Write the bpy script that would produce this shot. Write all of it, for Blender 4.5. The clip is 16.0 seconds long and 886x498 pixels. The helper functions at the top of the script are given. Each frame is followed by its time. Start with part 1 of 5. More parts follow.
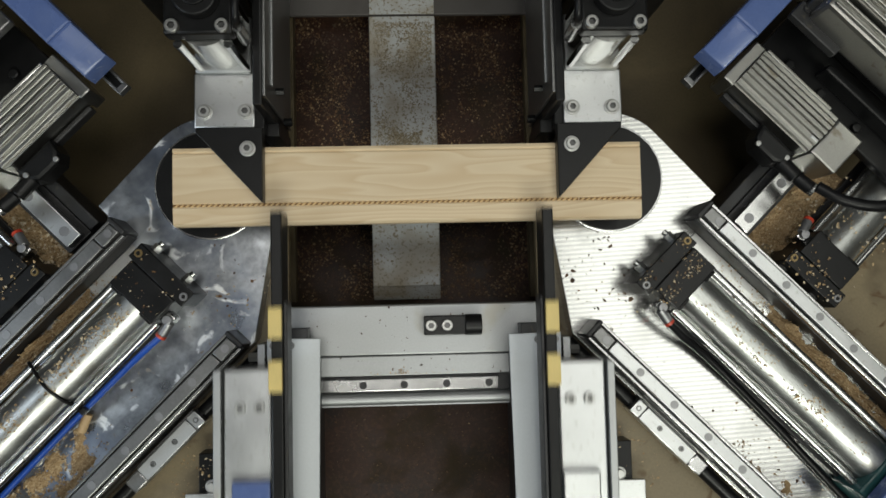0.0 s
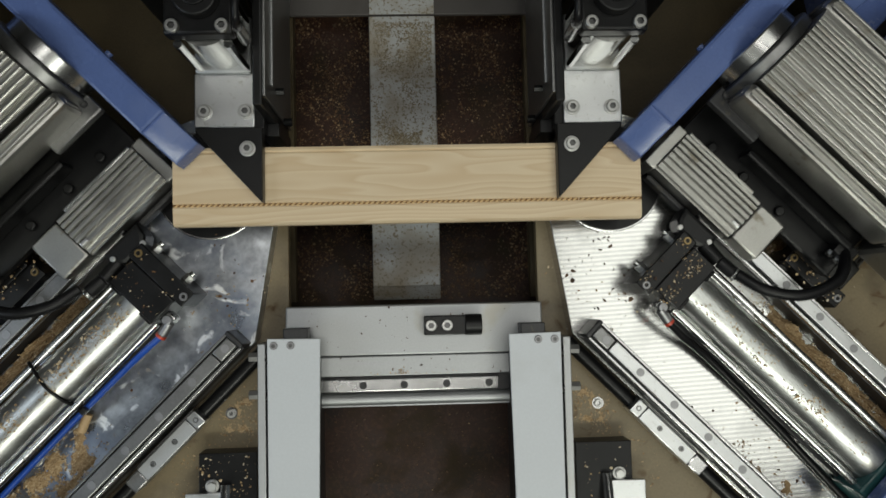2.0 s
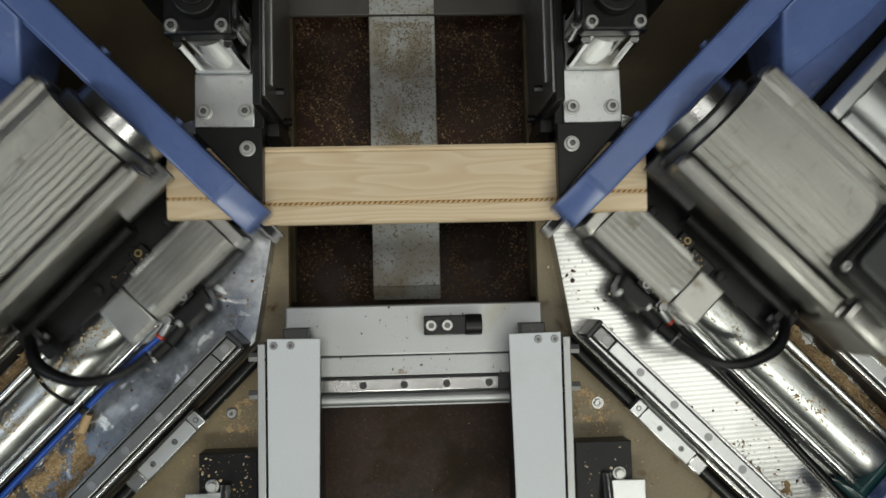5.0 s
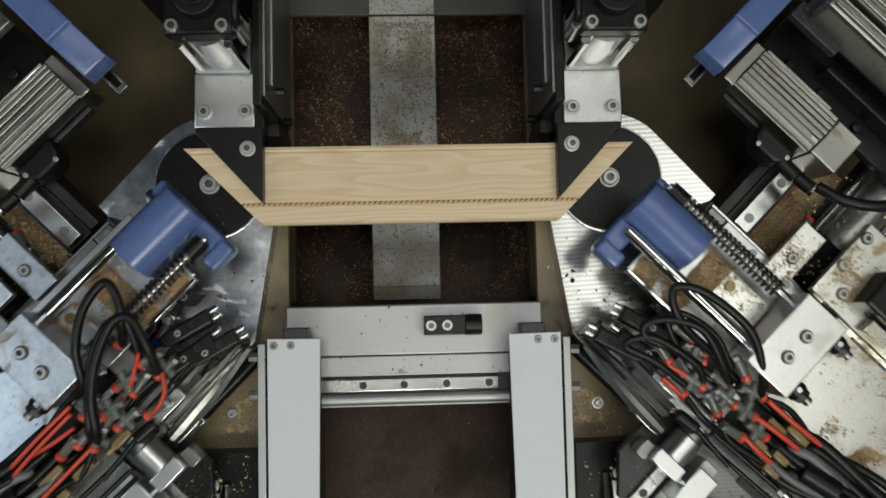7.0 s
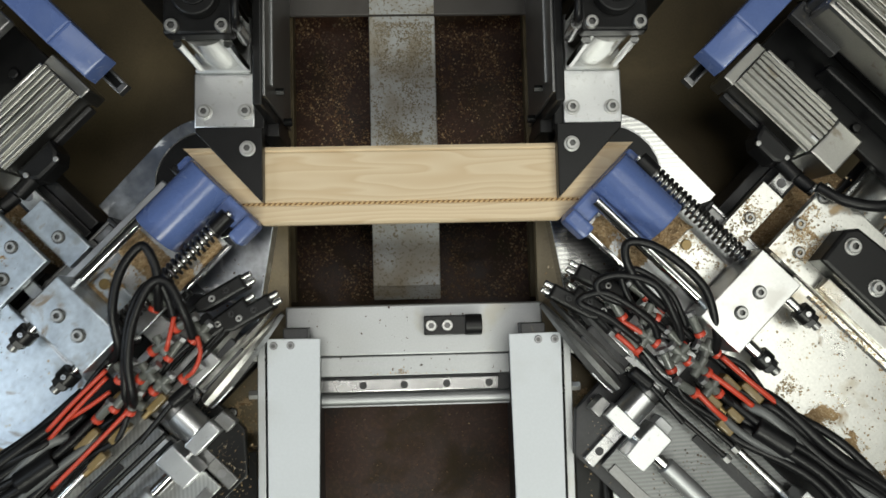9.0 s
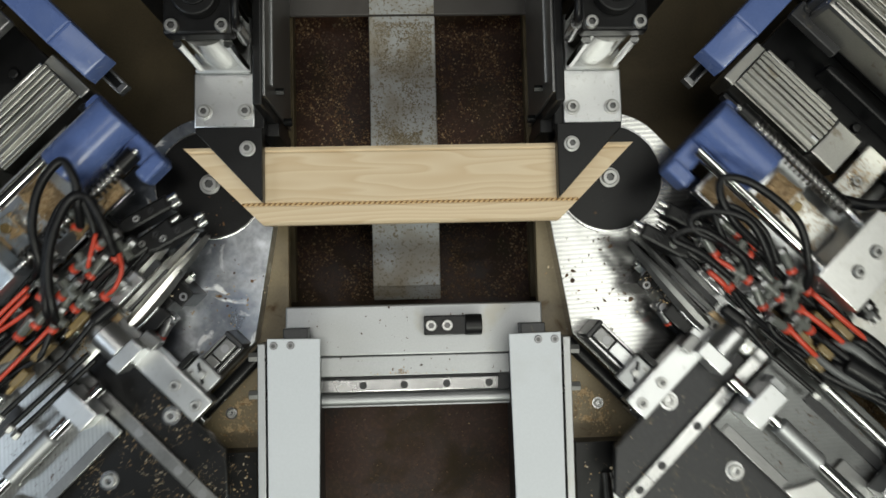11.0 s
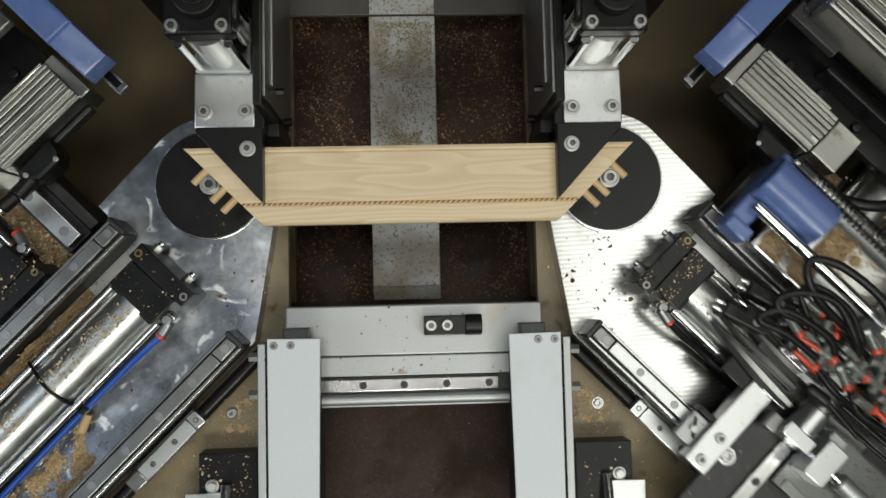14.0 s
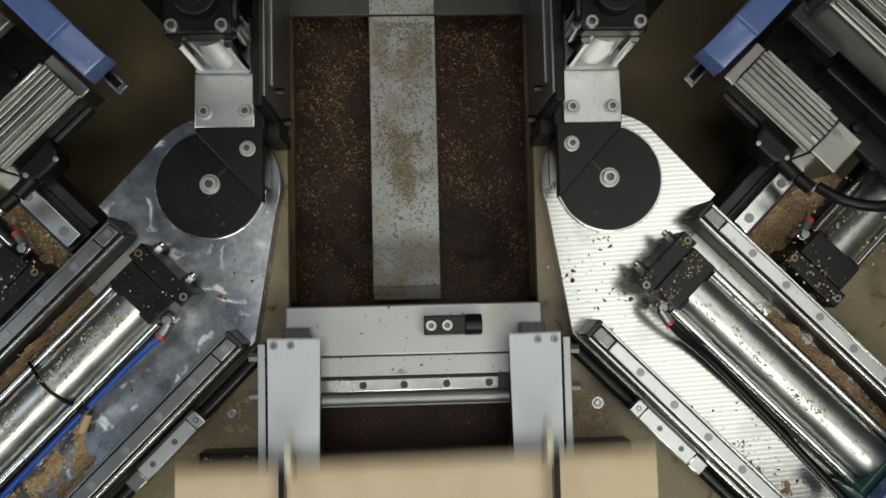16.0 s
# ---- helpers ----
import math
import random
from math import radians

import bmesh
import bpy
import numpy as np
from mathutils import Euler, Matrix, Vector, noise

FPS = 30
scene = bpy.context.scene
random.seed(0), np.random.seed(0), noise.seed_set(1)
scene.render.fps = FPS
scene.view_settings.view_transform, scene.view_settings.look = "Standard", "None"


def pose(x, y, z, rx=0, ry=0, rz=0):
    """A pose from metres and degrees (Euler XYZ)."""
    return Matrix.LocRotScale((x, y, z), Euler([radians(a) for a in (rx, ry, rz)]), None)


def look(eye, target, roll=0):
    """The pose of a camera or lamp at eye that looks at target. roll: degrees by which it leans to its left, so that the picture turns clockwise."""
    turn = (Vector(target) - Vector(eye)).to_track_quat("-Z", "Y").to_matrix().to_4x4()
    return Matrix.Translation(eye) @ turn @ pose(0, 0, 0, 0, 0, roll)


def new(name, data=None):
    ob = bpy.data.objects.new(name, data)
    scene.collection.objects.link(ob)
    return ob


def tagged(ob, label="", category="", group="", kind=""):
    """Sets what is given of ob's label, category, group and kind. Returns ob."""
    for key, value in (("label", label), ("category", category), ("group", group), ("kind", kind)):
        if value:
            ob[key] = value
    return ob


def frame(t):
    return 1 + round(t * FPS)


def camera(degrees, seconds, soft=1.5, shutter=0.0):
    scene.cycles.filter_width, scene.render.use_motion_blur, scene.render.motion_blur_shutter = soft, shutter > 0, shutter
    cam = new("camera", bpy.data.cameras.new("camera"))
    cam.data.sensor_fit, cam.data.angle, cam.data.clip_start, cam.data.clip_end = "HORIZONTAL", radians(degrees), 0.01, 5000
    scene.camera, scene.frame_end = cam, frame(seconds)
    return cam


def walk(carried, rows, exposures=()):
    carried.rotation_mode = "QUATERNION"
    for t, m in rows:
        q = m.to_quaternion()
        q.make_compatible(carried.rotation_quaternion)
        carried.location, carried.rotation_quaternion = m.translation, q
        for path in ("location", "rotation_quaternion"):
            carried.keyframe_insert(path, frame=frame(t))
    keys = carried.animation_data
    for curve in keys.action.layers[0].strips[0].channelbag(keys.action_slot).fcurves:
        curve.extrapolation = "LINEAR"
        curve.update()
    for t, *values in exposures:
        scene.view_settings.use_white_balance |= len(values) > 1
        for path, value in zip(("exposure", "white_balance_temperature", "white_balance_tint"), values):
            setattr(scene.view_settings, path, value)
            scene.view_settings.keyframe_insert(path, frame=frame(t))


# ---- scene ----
cam = camera(60.0, 16.0, soft=1.6, shutter=0.5)
EYE = pose(0, 0, 0.93, 3.750, -2.146, -1.336)
walk(cam, [(0, EYE), (16.0, EYE)], [(0, -0.24), (1.5, -0.37), (3.0, -0.48), (4.2, -0.38), (6.3, -0.34), (7.0, -0.29), (7.5, -0.1), (8.5, 0.07), (9.2, 0.07), (11.3, -0.05), (13.0, 0.02), (15.0, -0.25), (16.0, -0.36)])

# ---- world and lights ----
world = bpy.data.worlds.new("world")
scene.world = world
world.use_nodes = True
world.node_tree.nodes["Background"].inputs[0].default_value = (0.75, 0.85, 1.0, 1)
world.node_tree.nodes["Background"].inputs[1].default_value = 0.012


def lamp(name, x, y, z, sx, sy, watts, colour, target):
    data = bpy.data.lights.new(name, "AREA")
    data.shape, data.size, data.size_y, data.energy, data.color = "RECTANGLE", sx, sy, watts, colour
    ob = new(name, data)
    ob.matrix_world = look((x, y, z), target)
    return ob


lamp("ceiling_lamp_right", 1.2, -0.02, 2.4, 1.2, 1.6, 13.5, (0.97, 0.985, 0.90), (1.2, -0.02, 0))
lamp("ceiling_lamp_left", -2.2, -0.45, 2.4, 0.7, 1.6, 24, (0.80, 0.91, 1.0), (-0.6, -0.1, 0))
# The front lamp is added fill, unseen and outside the plates' reflections.
lamp("ceiling_lamp_front", 0.3, -1.75, 2.4, 1.8, 0.45, 45, (0.96, 0.985, 0.87), (0, -0.2, 0))
lamp("ceiling_lamp_middle", -0.05, 0.2, 2.45, 0.7, 0.7, 10, (1.0, 0.985, 0.92), (-0.05, 0.2, 0))


# ---- materials ----
def material(name, base, rough=0.5, metal=0.0, vary=0.15, scale=30.0, bump=0.1, fine=400.0, stretch=None, second=None, amount=0.5, coat=0.0):
    """Two scales of variation in colour, roughness and relief; second: a colour of stains that lie over it."""
    m = bpy.data.materials.new(name)
    m.use_nodes = True
    nt = m.node_tree
    bsdf = nt.nodes["Principled BSDF"]
    N, L = nt.nodes.new, nt.links.new
    co = N("ShaderNodeTexCoord")
    mp = N("ShaderNodeMapping")
    if stretch:
        mp.inputs["Scale"].default_value = stretch
    L(co.outputs["Object"], mp.inputs[0])
    big, small = N("ShaderNodeTexNoise"), N("ShaderNodeTexNoise")
    for n, s, d in ((big, scale, 6), (small, fine, 3)):
        n.inputs["Scale"].default_value, n.inputs["Detail"].default_value = s, d
        L(mp.outputs[0], n.inputs["Vector"])
    L(co.outputs["Object"], big.inputs["Vector"])
    ramp = N("ShaderNodeValToRGB")
    lo = [c * (1 - vary) for c in base]
    hi = [min(1, c * (1 + vary)) for c in base]
    ramp.color_ramp.elements[0].position, ramp.color_ramp.elements[0].color = 0.3, (*lo, 1)
    ramp.color_ramp.elements[1].position, ramp.color_ramp.elements[1].color = 0.7, (*hi, 1)
    mix = N("ShaderNodeMath")
    mix.operation = "MULTIPLY_ADD"
    L(small.outputs[0], mix.inputs[0])
    mix.inputs[1].default_value = 0.5
    half = N("ShaderNodeMath")
    half.operation = "MULTIPLY"
    L(big.outputs[0], half.inputs[0])
    half.inputs[1].default_value = 0.5
    L(half.outputs[0], mix.inputs[2])
    L(mix.outputs[0], ramp.inputs[0])
    colour = ramp.outputs[0]
    if second:
        st = N("ShaderNodeTexNoise")
        st.inputs["Scale"].default_value, st.inputs["Detail"].default_value = scale * 0.6, 8
        L(co.outputs["Object"], st.inputs["Vector"])
        sr = N("ShaderNodeValToRGB")
        sr.color_ramp.elements[0].position, sr.color_ramp.elements[1].position = 0.66 - 0.28 * amount, 0.74 - 0.2 * amount
        L(st.outputs[0], sr.inputs[0])
        mc = N("ShaderNodeMix")
        mc.data_type = "RGBA"
        L(sr.outputs[0], mc.inputs[0])
        L(colour, mc.inputs[6])
        mc.inputs[7].default_value = (*second, 1)
        colour = mc.outputs[2]
    L(colour, bsdf.inputs["Base Color"])
    rr = N("ShaderNodeMapRange")
    rr.inputs[3].default_value, rr.inputs[4].default_value = max(0.03, rough - 0.1), min(1, rough + 0.12)
    L(big.outputs[0], rr.inputs[0])
    L(rr.outputs[0], bsdf.inputs["Roughness"])
    bsdf.inputs["Metallic"].default_value = metal
    bsdf.inputs["Coat Weight"].default_value = coat
    if bump:
        b = N("ShaderNodeBump")
        b.inputs["Strength"].default_value, b.inputs["Distance"].default_value = bump, 0.001
        L(small.outputs[0], b.inputs["Height"])
        L(b.outputs[0], bsdf.inputs["Normal"])
    return m


def milled(name, base, rough, pitch, depth=0.055):
    """Aluminium with the parallel tracks of the cutter."""
    m = material(name, base, rough, 1.0, 0.1, 14, 0.05, 500, second=tuple(c * 0.75 for c in base), amount=0.35)
    nt = m.node_tree
    N, L = nt.nodes.new, nt.links.new
    bsdf = nt.nodes["Principled BSDF"]
    co, wv, b = N("ShaderNodeTexCoord"), N("ShaderNodeTexWave"), N("ShaderNodeBump")
    mp = N("ShaderNodeMapping")
    mp.inputs["Rotation"].default_value = (0, 0, radians(-48))
    L(co.outputs["Object"], mp.inputs[0])
    L(mp.outputs[0], wv.inputs["Vector"])
    wv.bands_direction = "Y"
    wv.inputs["Scale"].default_value = 6.2832 / 20 / pitch
    wv.inputs["Distortion"].default_value = 0.25
    # The tracks' shading is painted as darker bands; the bump stays faint.
    tone, tint = N("ShaderNodeMath"), N("ShaderNodeMix")
    tone.operation = "MULTIPLY"
    tone.inputs[1].default_value = 0.42
    L(wv.outputs[0], tone.inputs[0])
    tint.data_type = "RGBA"
    L(tone.outputs[0], tint.inputs[0])
    L(bsdf.inputs["Base Color"].links[0].from_socket, tint.inputs[6])
    tint.inputs[7].default_value = (*[0.45 * c for c in base], 1)
    L(tint.outputs[2], bsdf.inputs["Base Color"])
    b.inputs["Strength"].default_value, b.inputs["Distance"].default_value = depth, 0.0012
    L(wv.outputs[0], b.inputs["Height"])
    L(b.outputs[0], bsdf.inputs["Normal"])
    return m


ALU = material("aluminium", (0.62, 0.63, 0.64), 0.33, 1.0, 0.08, 20, 0.06, 300, (1, 12, 1))
CYL = material("bright_tube", (0.72, 0.72, 0.70), 0.22, 1.0, 0.05, 40, 0.02, 300)
# One bed metal twice: the right copy holds the shade under the hoses.
BED_SHADED = milled("shaded_milled_bed", (0.20, 0.205, 0.205), 0.34, 0.0045, 0.02)
BED_LIT = milled("lit_milled_bed", (0.50, 0.51, 0.51), 0.32, 0.0045, 0.03)
ALU_MATT = material("matt_aluminium", (0.44, 0.45, 0.46), 0.5, 0.9, 0.08, 25, 0.05, 500, second=(0.4, 0.39, 0.36), amount=0.2)
FIN = material("cast_fins", (0.39, 0.385, 0.365), 0.36, 1.0, 0.1, 30, 0.08, 500)
STEEL = material("steel", (0.56, 0.56, 0.56), 0.24, 1.0, 0.06, 30, 0.03, 300)
CHROME = material("chromed_steel", (0.75, 0.75, 0.75), 0.1, 1.0, 0.04, 30, 0.0)
PLATE = milled("milled_plate", (0.68, 0.68, 0.67), 0.18, 0.0055, 0.016)
# Wear and scuffs, plus the left side's bluish reflection as base tint.
PLATE_WORN = material("worn_plate", (0.40, 0.42, 0.45), 0.30, 1.0, 0.4, 26, 0.08, 120, second=(0.78, 0.82, 0.86), amount=0.36)
# Same silver plate on both sides; the left's blue reflected light is painted in.
TABLE_BLUE_LIT = material("scuffed_blue_lit_plate", (0.56, 0.62, 0.68), 0.36, 0.9, 0.22, 45, 0.08, 160, second=(0.40, 0.41, 0.41), amount=0.34)
TABLE_WHITE = material("bright_plate", (0.74, 0.735, 0.70), 0.30, 1.0, 0.12, 30, 0.05, 300, second=(0.5, 0.44, 0.34), amount=0.25)
# Darker metal; on left rails and rail ends it stands for dim reflections.
RAIL_DARK = material("dark_rail", (0.24, 0.24, 0.24), 0.35, 0.9, 0.15, 30, 0.05, 300)
# Dark metals that paint the shade inside holes, counterbores, grooves and screw sockets.
HOLE = material("hole_shade", (0.10, 0.10, 0.10), 0.5, 0.7, 0.2, 60, 0.0)
SOCKET = material("socket_shade", (0.13, 0.13, 0.13), 0.4, 1.0, 0.2, 60, 0.0)
PLUG = material("grey_plug", (0.30, 0.30, 0.31), 0.4, 0.8, 0.1, 60, 0.0)
DARK_STEEL = material("dark_steel", (0.042, 0.042, 0.044), 0.42, 0.5, 0.2, 30, 0.1, 300)
BLACK = material("black_anodised", (0.0075, 0.0075, 0.008), 0.33, 0.0, 0.3, 40, 0.1, 400)
PLASTIC = material("black_plastic", (0.009, 0.009, 0.0095), 0.36, 0.0, 0.3, 40, 0.15, 600)
RUBBER = material("black_rubber", (0.008, 0.008, 0.009), 0.36, 0.0, 0.3, 60, 0.1, 500)
BLUE = material("blue_paint", (0.100, 0.152, 0.355), 0.26, 0.0, 0.1, 20, 0.12, 300, second=(0.118, 0.170, 0.37), amount=0.3)
WHITE = material("white_paint", (0.66, 0.69, 0.73), 0.36, 0.0, 0.04, 10, 0.05, 300, second=(0.60, 0.62, 0.64), amount=0.2)
TAN = material("tan_paint", (0.21, 0.165, 0.095), 0.4, 0.0, 0.15, 14, 0.1, 300, second=(0.12, 0.09, 0.05), amount=0.35)
# The pan's shade is put into this dark base colour.
PAN = material("shaded_pan", (0.085, 0.066, 0.038), 0.45, 0.0, 0.2, 8, 0.1, 300)
PIT = material("red_brown_belt", (0.030, 0.0115, 0.0062), 0.5, 0.0, 0.35, 20, 0.3, 200, second=(0.016, 0.008, 0.006), amount=0.5)
GREY = material("grey_paint", (0.085, 0.078, 0.075), 0.5, 0.0, 0.06, 15, 0.1, 300)
BAR = material("light_grey_paint", (0.42, 0.43, 0.435), 0.42, 0.0, 0.08, 15, 0.1, 300, second=(0.34, 0.32, 0.28), amount=0.2)
# Dark grey of the unseen room, which keeps fill and metal reflections low.
WALL = material("plaster", (0.14, 0.14, 0.14), 0.9, 0.0, 0.1, 3, 0.1, 60)
ZINC = material("zinc_screw", (0.52, 0.52, 0.51), 0.42, 1.0, 0.05, 60, 0.0)
RED = material("red_plastic", (0.55, 0.06, 0.03), 0.35, 0.0, 0.15, 60, 0.05, 500)
CLEAR = material("grey_plastic", (0.115, 0.12, 0.11), 0.22, 0.0, 0.2, 60, 0.05, 500)
BRASS = material("brass_tube", (0.28, 0.20, 0.09), 0.35, 0.6, 0.2, 60, 0.05, 500)
HOSE_BLUE = material("blue_hose", (0.02, 0.085, 0.44), 0.3, 0.0, 0.1, 60, 0.0)
YELLOW = material("yellow_plastic", (0.75, 0.58, 0.22), 0.45, 0.0, 0.1, 60, 0.05, 500)
TUBE = material("dusty_tube", (0.52, 0.53, 0.52), 0.36, 1.0, 0.14, 40, 0.1, 300, second=(0.42, 0.41, 0.38), amount=0.2)
TEAL = material("teal_paint", (0.03, 0.11, 0.11), 0.35, 0.0, 0.2, 30, 0.1, 300)
DOWEL = material("beech", (0.60, 0.42, 0.23), 0.6, 0.0, 0.15, 90, 0.2, 500)


SPRING = material("spring_steel", (0.16, 0.155, 0.15), 0.3, 1.0, 0.1, 60, 0.0)
BRIGHT = material("bright_block", (0.70, 0.70, 0.69), 0.34, 1.0, 0.07, 45, 0.04, 300, second=(0.58, 0.57, 0.55), amount=0.2)
STREAK = material("streaked_steel", (0.52, 0.515, 0.50), 0.3, 1.0, 0.45, 60, 0.1, 500, (0.4, 8, 1))
CREAM = material("cream_plastic", (0.78, 0.72, 0.56), 0.45, 0.0, 0.08, 60, 0.05, 500)
LID = material("grey_black_lid", (0.030, 0.032, 0.031), 0.42, 0.0, 0.1, 30, 0.05, 500)
HOSE_GREY = material("grey_hose", (0.12, 0.125, 0.125), 0.4, 0.0, 0.15, 60, 0.05, 500)
AMBER = material("amber_plastic", (0.20, 0.14, 0.055), 0.3, 0.0, 0.25, 60, 0.05, 500)

for m in (BLACK, PLASTIC, RUBBER, PIT, PAN):
    m.node_tree.nodes["Principled BSDF"].inputs["Specular IOR Level"].default_value = 0.28


def pine():
    m = material("pine", (0.75, 0.605, 0.415), 0.5, 0.0, 0.07, 6, 0.06, 300, (2.5, 60, 60))
    nt = m.node_tree
    N, L = nt.nodes.new, nt.links.new
    bsdf = nt.nodes["Principled BSDF"]
    old = bsdf.inputs["Base Color"].links[0].from_socket
    co, mp, wv, nz = N("ShaderNodeTexCoord"), N("ShaderNodeMapping"), N("ShaderNodeTexWave"), N("ShaderNodeTexNoise")
    L(co.outputs["Object"], mp.inputs[0])
    mp.inputs["Scale"].default_value = (3.0, 26.0, 10.0)
    mp.inputs["Location"].default_value = (0.2, 0.7, 0)
    nz.inputs["Scale"].default_value, nz.inputs["Detail"].default_value = 0.9, 2
    L(mp.outputs[0], nz.inputs["Vector"])
    mul = N("ShaderNodeMath")
    mul.operation = "MULTIPLY"
    mul.inputs[1].default_value = 14.0
    L(nz.outputs[0], mul.inputs[0])
    fr = N("ShaderNodeMath")
    fr.operation = "FRACT"
    L(mul.outputs[0], fr.inputs[0])
    rp = N("ShaderNodeValToRGB")
    e = rp.color_ramp.elements
    e[0].position, e[0].color = 0.0, (0, 0, 0, 1)
    e[1].position, e[1].color = 0.8, (0.55, 0.55, 0.55, 1)
    k = e.new(0.95)
    k.color = (0.0, 0.0, 0.0, 1)
    L(fr.outputs[0], rp.inputs[0])
    mc = N("ShaderNodeMix")
    mc.data_type = "RGBA"
    L(rp.outputs[0], mc.inputs[0])
    L(old, mc.inputs[6])
    mc.inputs[7].default_value = (0.60, 0.42, 0.235, 1)
    L(mc.outputs[2], bsdf.inputs["Base Color"])
    return m


def speckle(name, colours, rough=0.85):
    """Chips that differ from one to the next."""
    m = material(name, colours[0], rough, 0.0, 0.2, 200, 0.2, 700)
    nt = m.node_tree
    g, r = nt.nodes.new("ShaderNodeNewGeometry"), nt.nodes.new("ShaderNodeValToRGB")
    r.color_ramp.interpolation = "CONSTANT"
    e = r.color_ramp.elements
    while len(e) < len(colours):
        e.new(0.5)
    for k, c in enumerate(colours):
        e[k].position, e[k].color = k / len(colours), (*c, 1)
    nt.links.new(g.outputs["Random Per Island"], r.inputs[0])
    nt.links.new(r.outputs[0], nt.nodes["Principled BSDF"].inputs["Base Color"])
    return m


def overlay(m, colour, scale, lo, hi, distort=0.0, rough=None, detail=8, stretch=(1, 1, 1)):
    """Lays a broken film of another colour over a material: scuffs, dust, rust, painted reflections."""
    nt = m.node_tree
    N, L = nt.nodes.new, nt.links.new
    bsdf = nt.nodes["Principled BSDF"]
    co, mp, nz, rp, mc = N("ShaderNodeTexCoord"), N("ShaderNodeMapping"), N("ShaderNodeTexNoise"), N("ShaderNodeValToRGB"), N("ShaderNodeMix")
    mp.inputs["Scale"].default_value = stretch
    mp.inputs["Location"].default_value = (0.37 * scale % 1, 0.11, 0.05)
    L(co.outputs["Object"], mp.inputs[0])
    L(mp.outputs[0], nz.inputs["Vector"])
    nz.inputs["Scale"].default_value, nz.inputs["Detail"].default_value, nz.inputs["Distortion"].default_value = scale, detail, distort
    rp.color_ramp.elements[0].position, rp.color_ramp.elements[1].position = lo, hi
    L(nz.outputs[0], rp.inputs[0])
    mc.data_type = "RGBA"
    L(rp.outputs[0], mc.inputs[0])
    L(bsdf.inputs["Base Color"].links[0].from_socket, mc.inputs[6])
    mc.inputs[7].default_value = (*colour, 1)
    L(mc.outputs[2], bsdf.inputs["Base Color"])
    if rough is not None:
        mr = N("ShaderNodeMix")
        L(rp.outputs[0], mr.inputs[0])
        L(bsdf.inputs["Roughness"].links[0].from_socket, mr.inputs[2])
        mr.inputs[3].default_value = rough
        if rough >= 0.8 and bsdf.inputs["Metallic"].default_value > 0.5:
            mm = N("ShaderNodeMix")
            L(rp.outputs[0], mm.inputs[0])
            mm.inputs[2].default_value, mm.inputs[3].default_value = bsdf.inputs["Metallic"].default_value, 0.0
            L(mm.outputs[0], bsdf.inputs["Metallic"])
        L(mr.outputs[0], bsdf.inputs["Roughness"])
    return m


# Broad blue patches paint the bluish reflection; scuffs and dust follow.
overlay(PLATE_WORN, (0.20, 0.24, 0.32), 9, 0.42, 0.66, 0.6)
overlay(PLATE_WORN, (0.88, 0.90, 0.92), 24, 0.60, 0.68, 2.2, 0.5)
overlay(PLATE_WORN, (0.30, 0.22, 0.13), 60, 0.66, 0.74, 0.5, 0.8)
overlay(PLATE, (0.45, 0.44, 0.42), 90, 0.68, 0.75, 0.4, 0.4)
overlay(TABLE_BLUE_LIT, (0.30, 0.25, 0.20), 30, 0.60, 0.72, 1.5, 0.5)
overlay(TABLE_WHITE, (0.42, 0.31, 0.19), 30, 0.63, 0.72, 0.3, 0.85, 14)
overlay(PIT, (0.050, 0.021, 0.011), 190, 0.52, 0.62, 0.3)
overlay(PIT, (0.040, 0.030, 0.017), 14, 0.50, 0.70, 0.6, 0.9, 12)
overlay(PIT, (0.10, 0.064, 0.032), 330, 0.66, 0.71, 0.2, 0.9)
overlay(TAN, (0.11, 0.065, 0.03), 38, 0.58, 0.70, 0.8, 0.8)
overlay(ALU, (0.46, 0.46, 0.45), 160, 0.60, 0.74, 0.2, 0.45)
overlay(BLACK, (0.045, 0.04, 0.035), 130, 0.72, 0.78, 0.4, 0.7)
overlay(DARK_STEEL, (0.10, 0.09, 0.075), 70, 0.62, 0.74, 0.6, 0.7)
overlay(TUBE, (0.34, 0.26, 0.155), 90, 0.68, 0.75, 0.3, 0.85, 14)
overlay(FIN, (0.30, 0.27, 0.22), 55, 0.62, 0.74, 0.6, 0.6)
overlay(BLUE, (0.17, 0.21, 0.35), 70, 0.68, 0.74, 1.0, 0.5)
# Broad lighter patches paint the soft reflected glow on the pan.
overlay(PAN, (0.145, 0.112, 0.062), 5, 0.48, 0.68, 0.6)
overlay(BAR, (0.30, 0.26, 0.20), 18, 0.46, 0.70, 0.5, 0.7)
overlay(BAR, (0.23, 0.195, 0.14), 280, 0.55, 0.63, 0.2, 0.9)
overlay(GREY, (0.062, 0.054, 0.050), 7, 0.42, 0.66, 0.4)
CHIP = speckle("wood_chips", ((0.20, 0.118, 0.055), (0.11, 0.052, 0.023), (0.33, 0.23, 0.13), (0.15, 0.082, 0.038), (0.07, 0.035, 0.018)))
CHIP_DARK = speckle("dark_chips", ((0.085, 0.055, 0.034), (0.05, 0.028, 0.018), (0.12, 0.075, 0.045)))
BAR_DUST = speckle("tan_dust", ((0.26, 0.215, 0.15), (0.19, 0.155, 0.10), (0.32, 0.275, 0.20)))
DUST = speckle("sawdust", ((0.30, 0.195, 0.098), (0.37, 0.25, 0.13), (0.46, 0.33, 0.19), (0.25, 0.155, 0.075), (0.54, 0.41, 0.25)), 0.9)
overlay(DUST, (0.50, 0.37, 0.215), 420, 0.50, 0.60, 0.2)
overlay(DUST, (0.13, 0.078, 0.036), 300, 0.62, 0.70, 0.3)
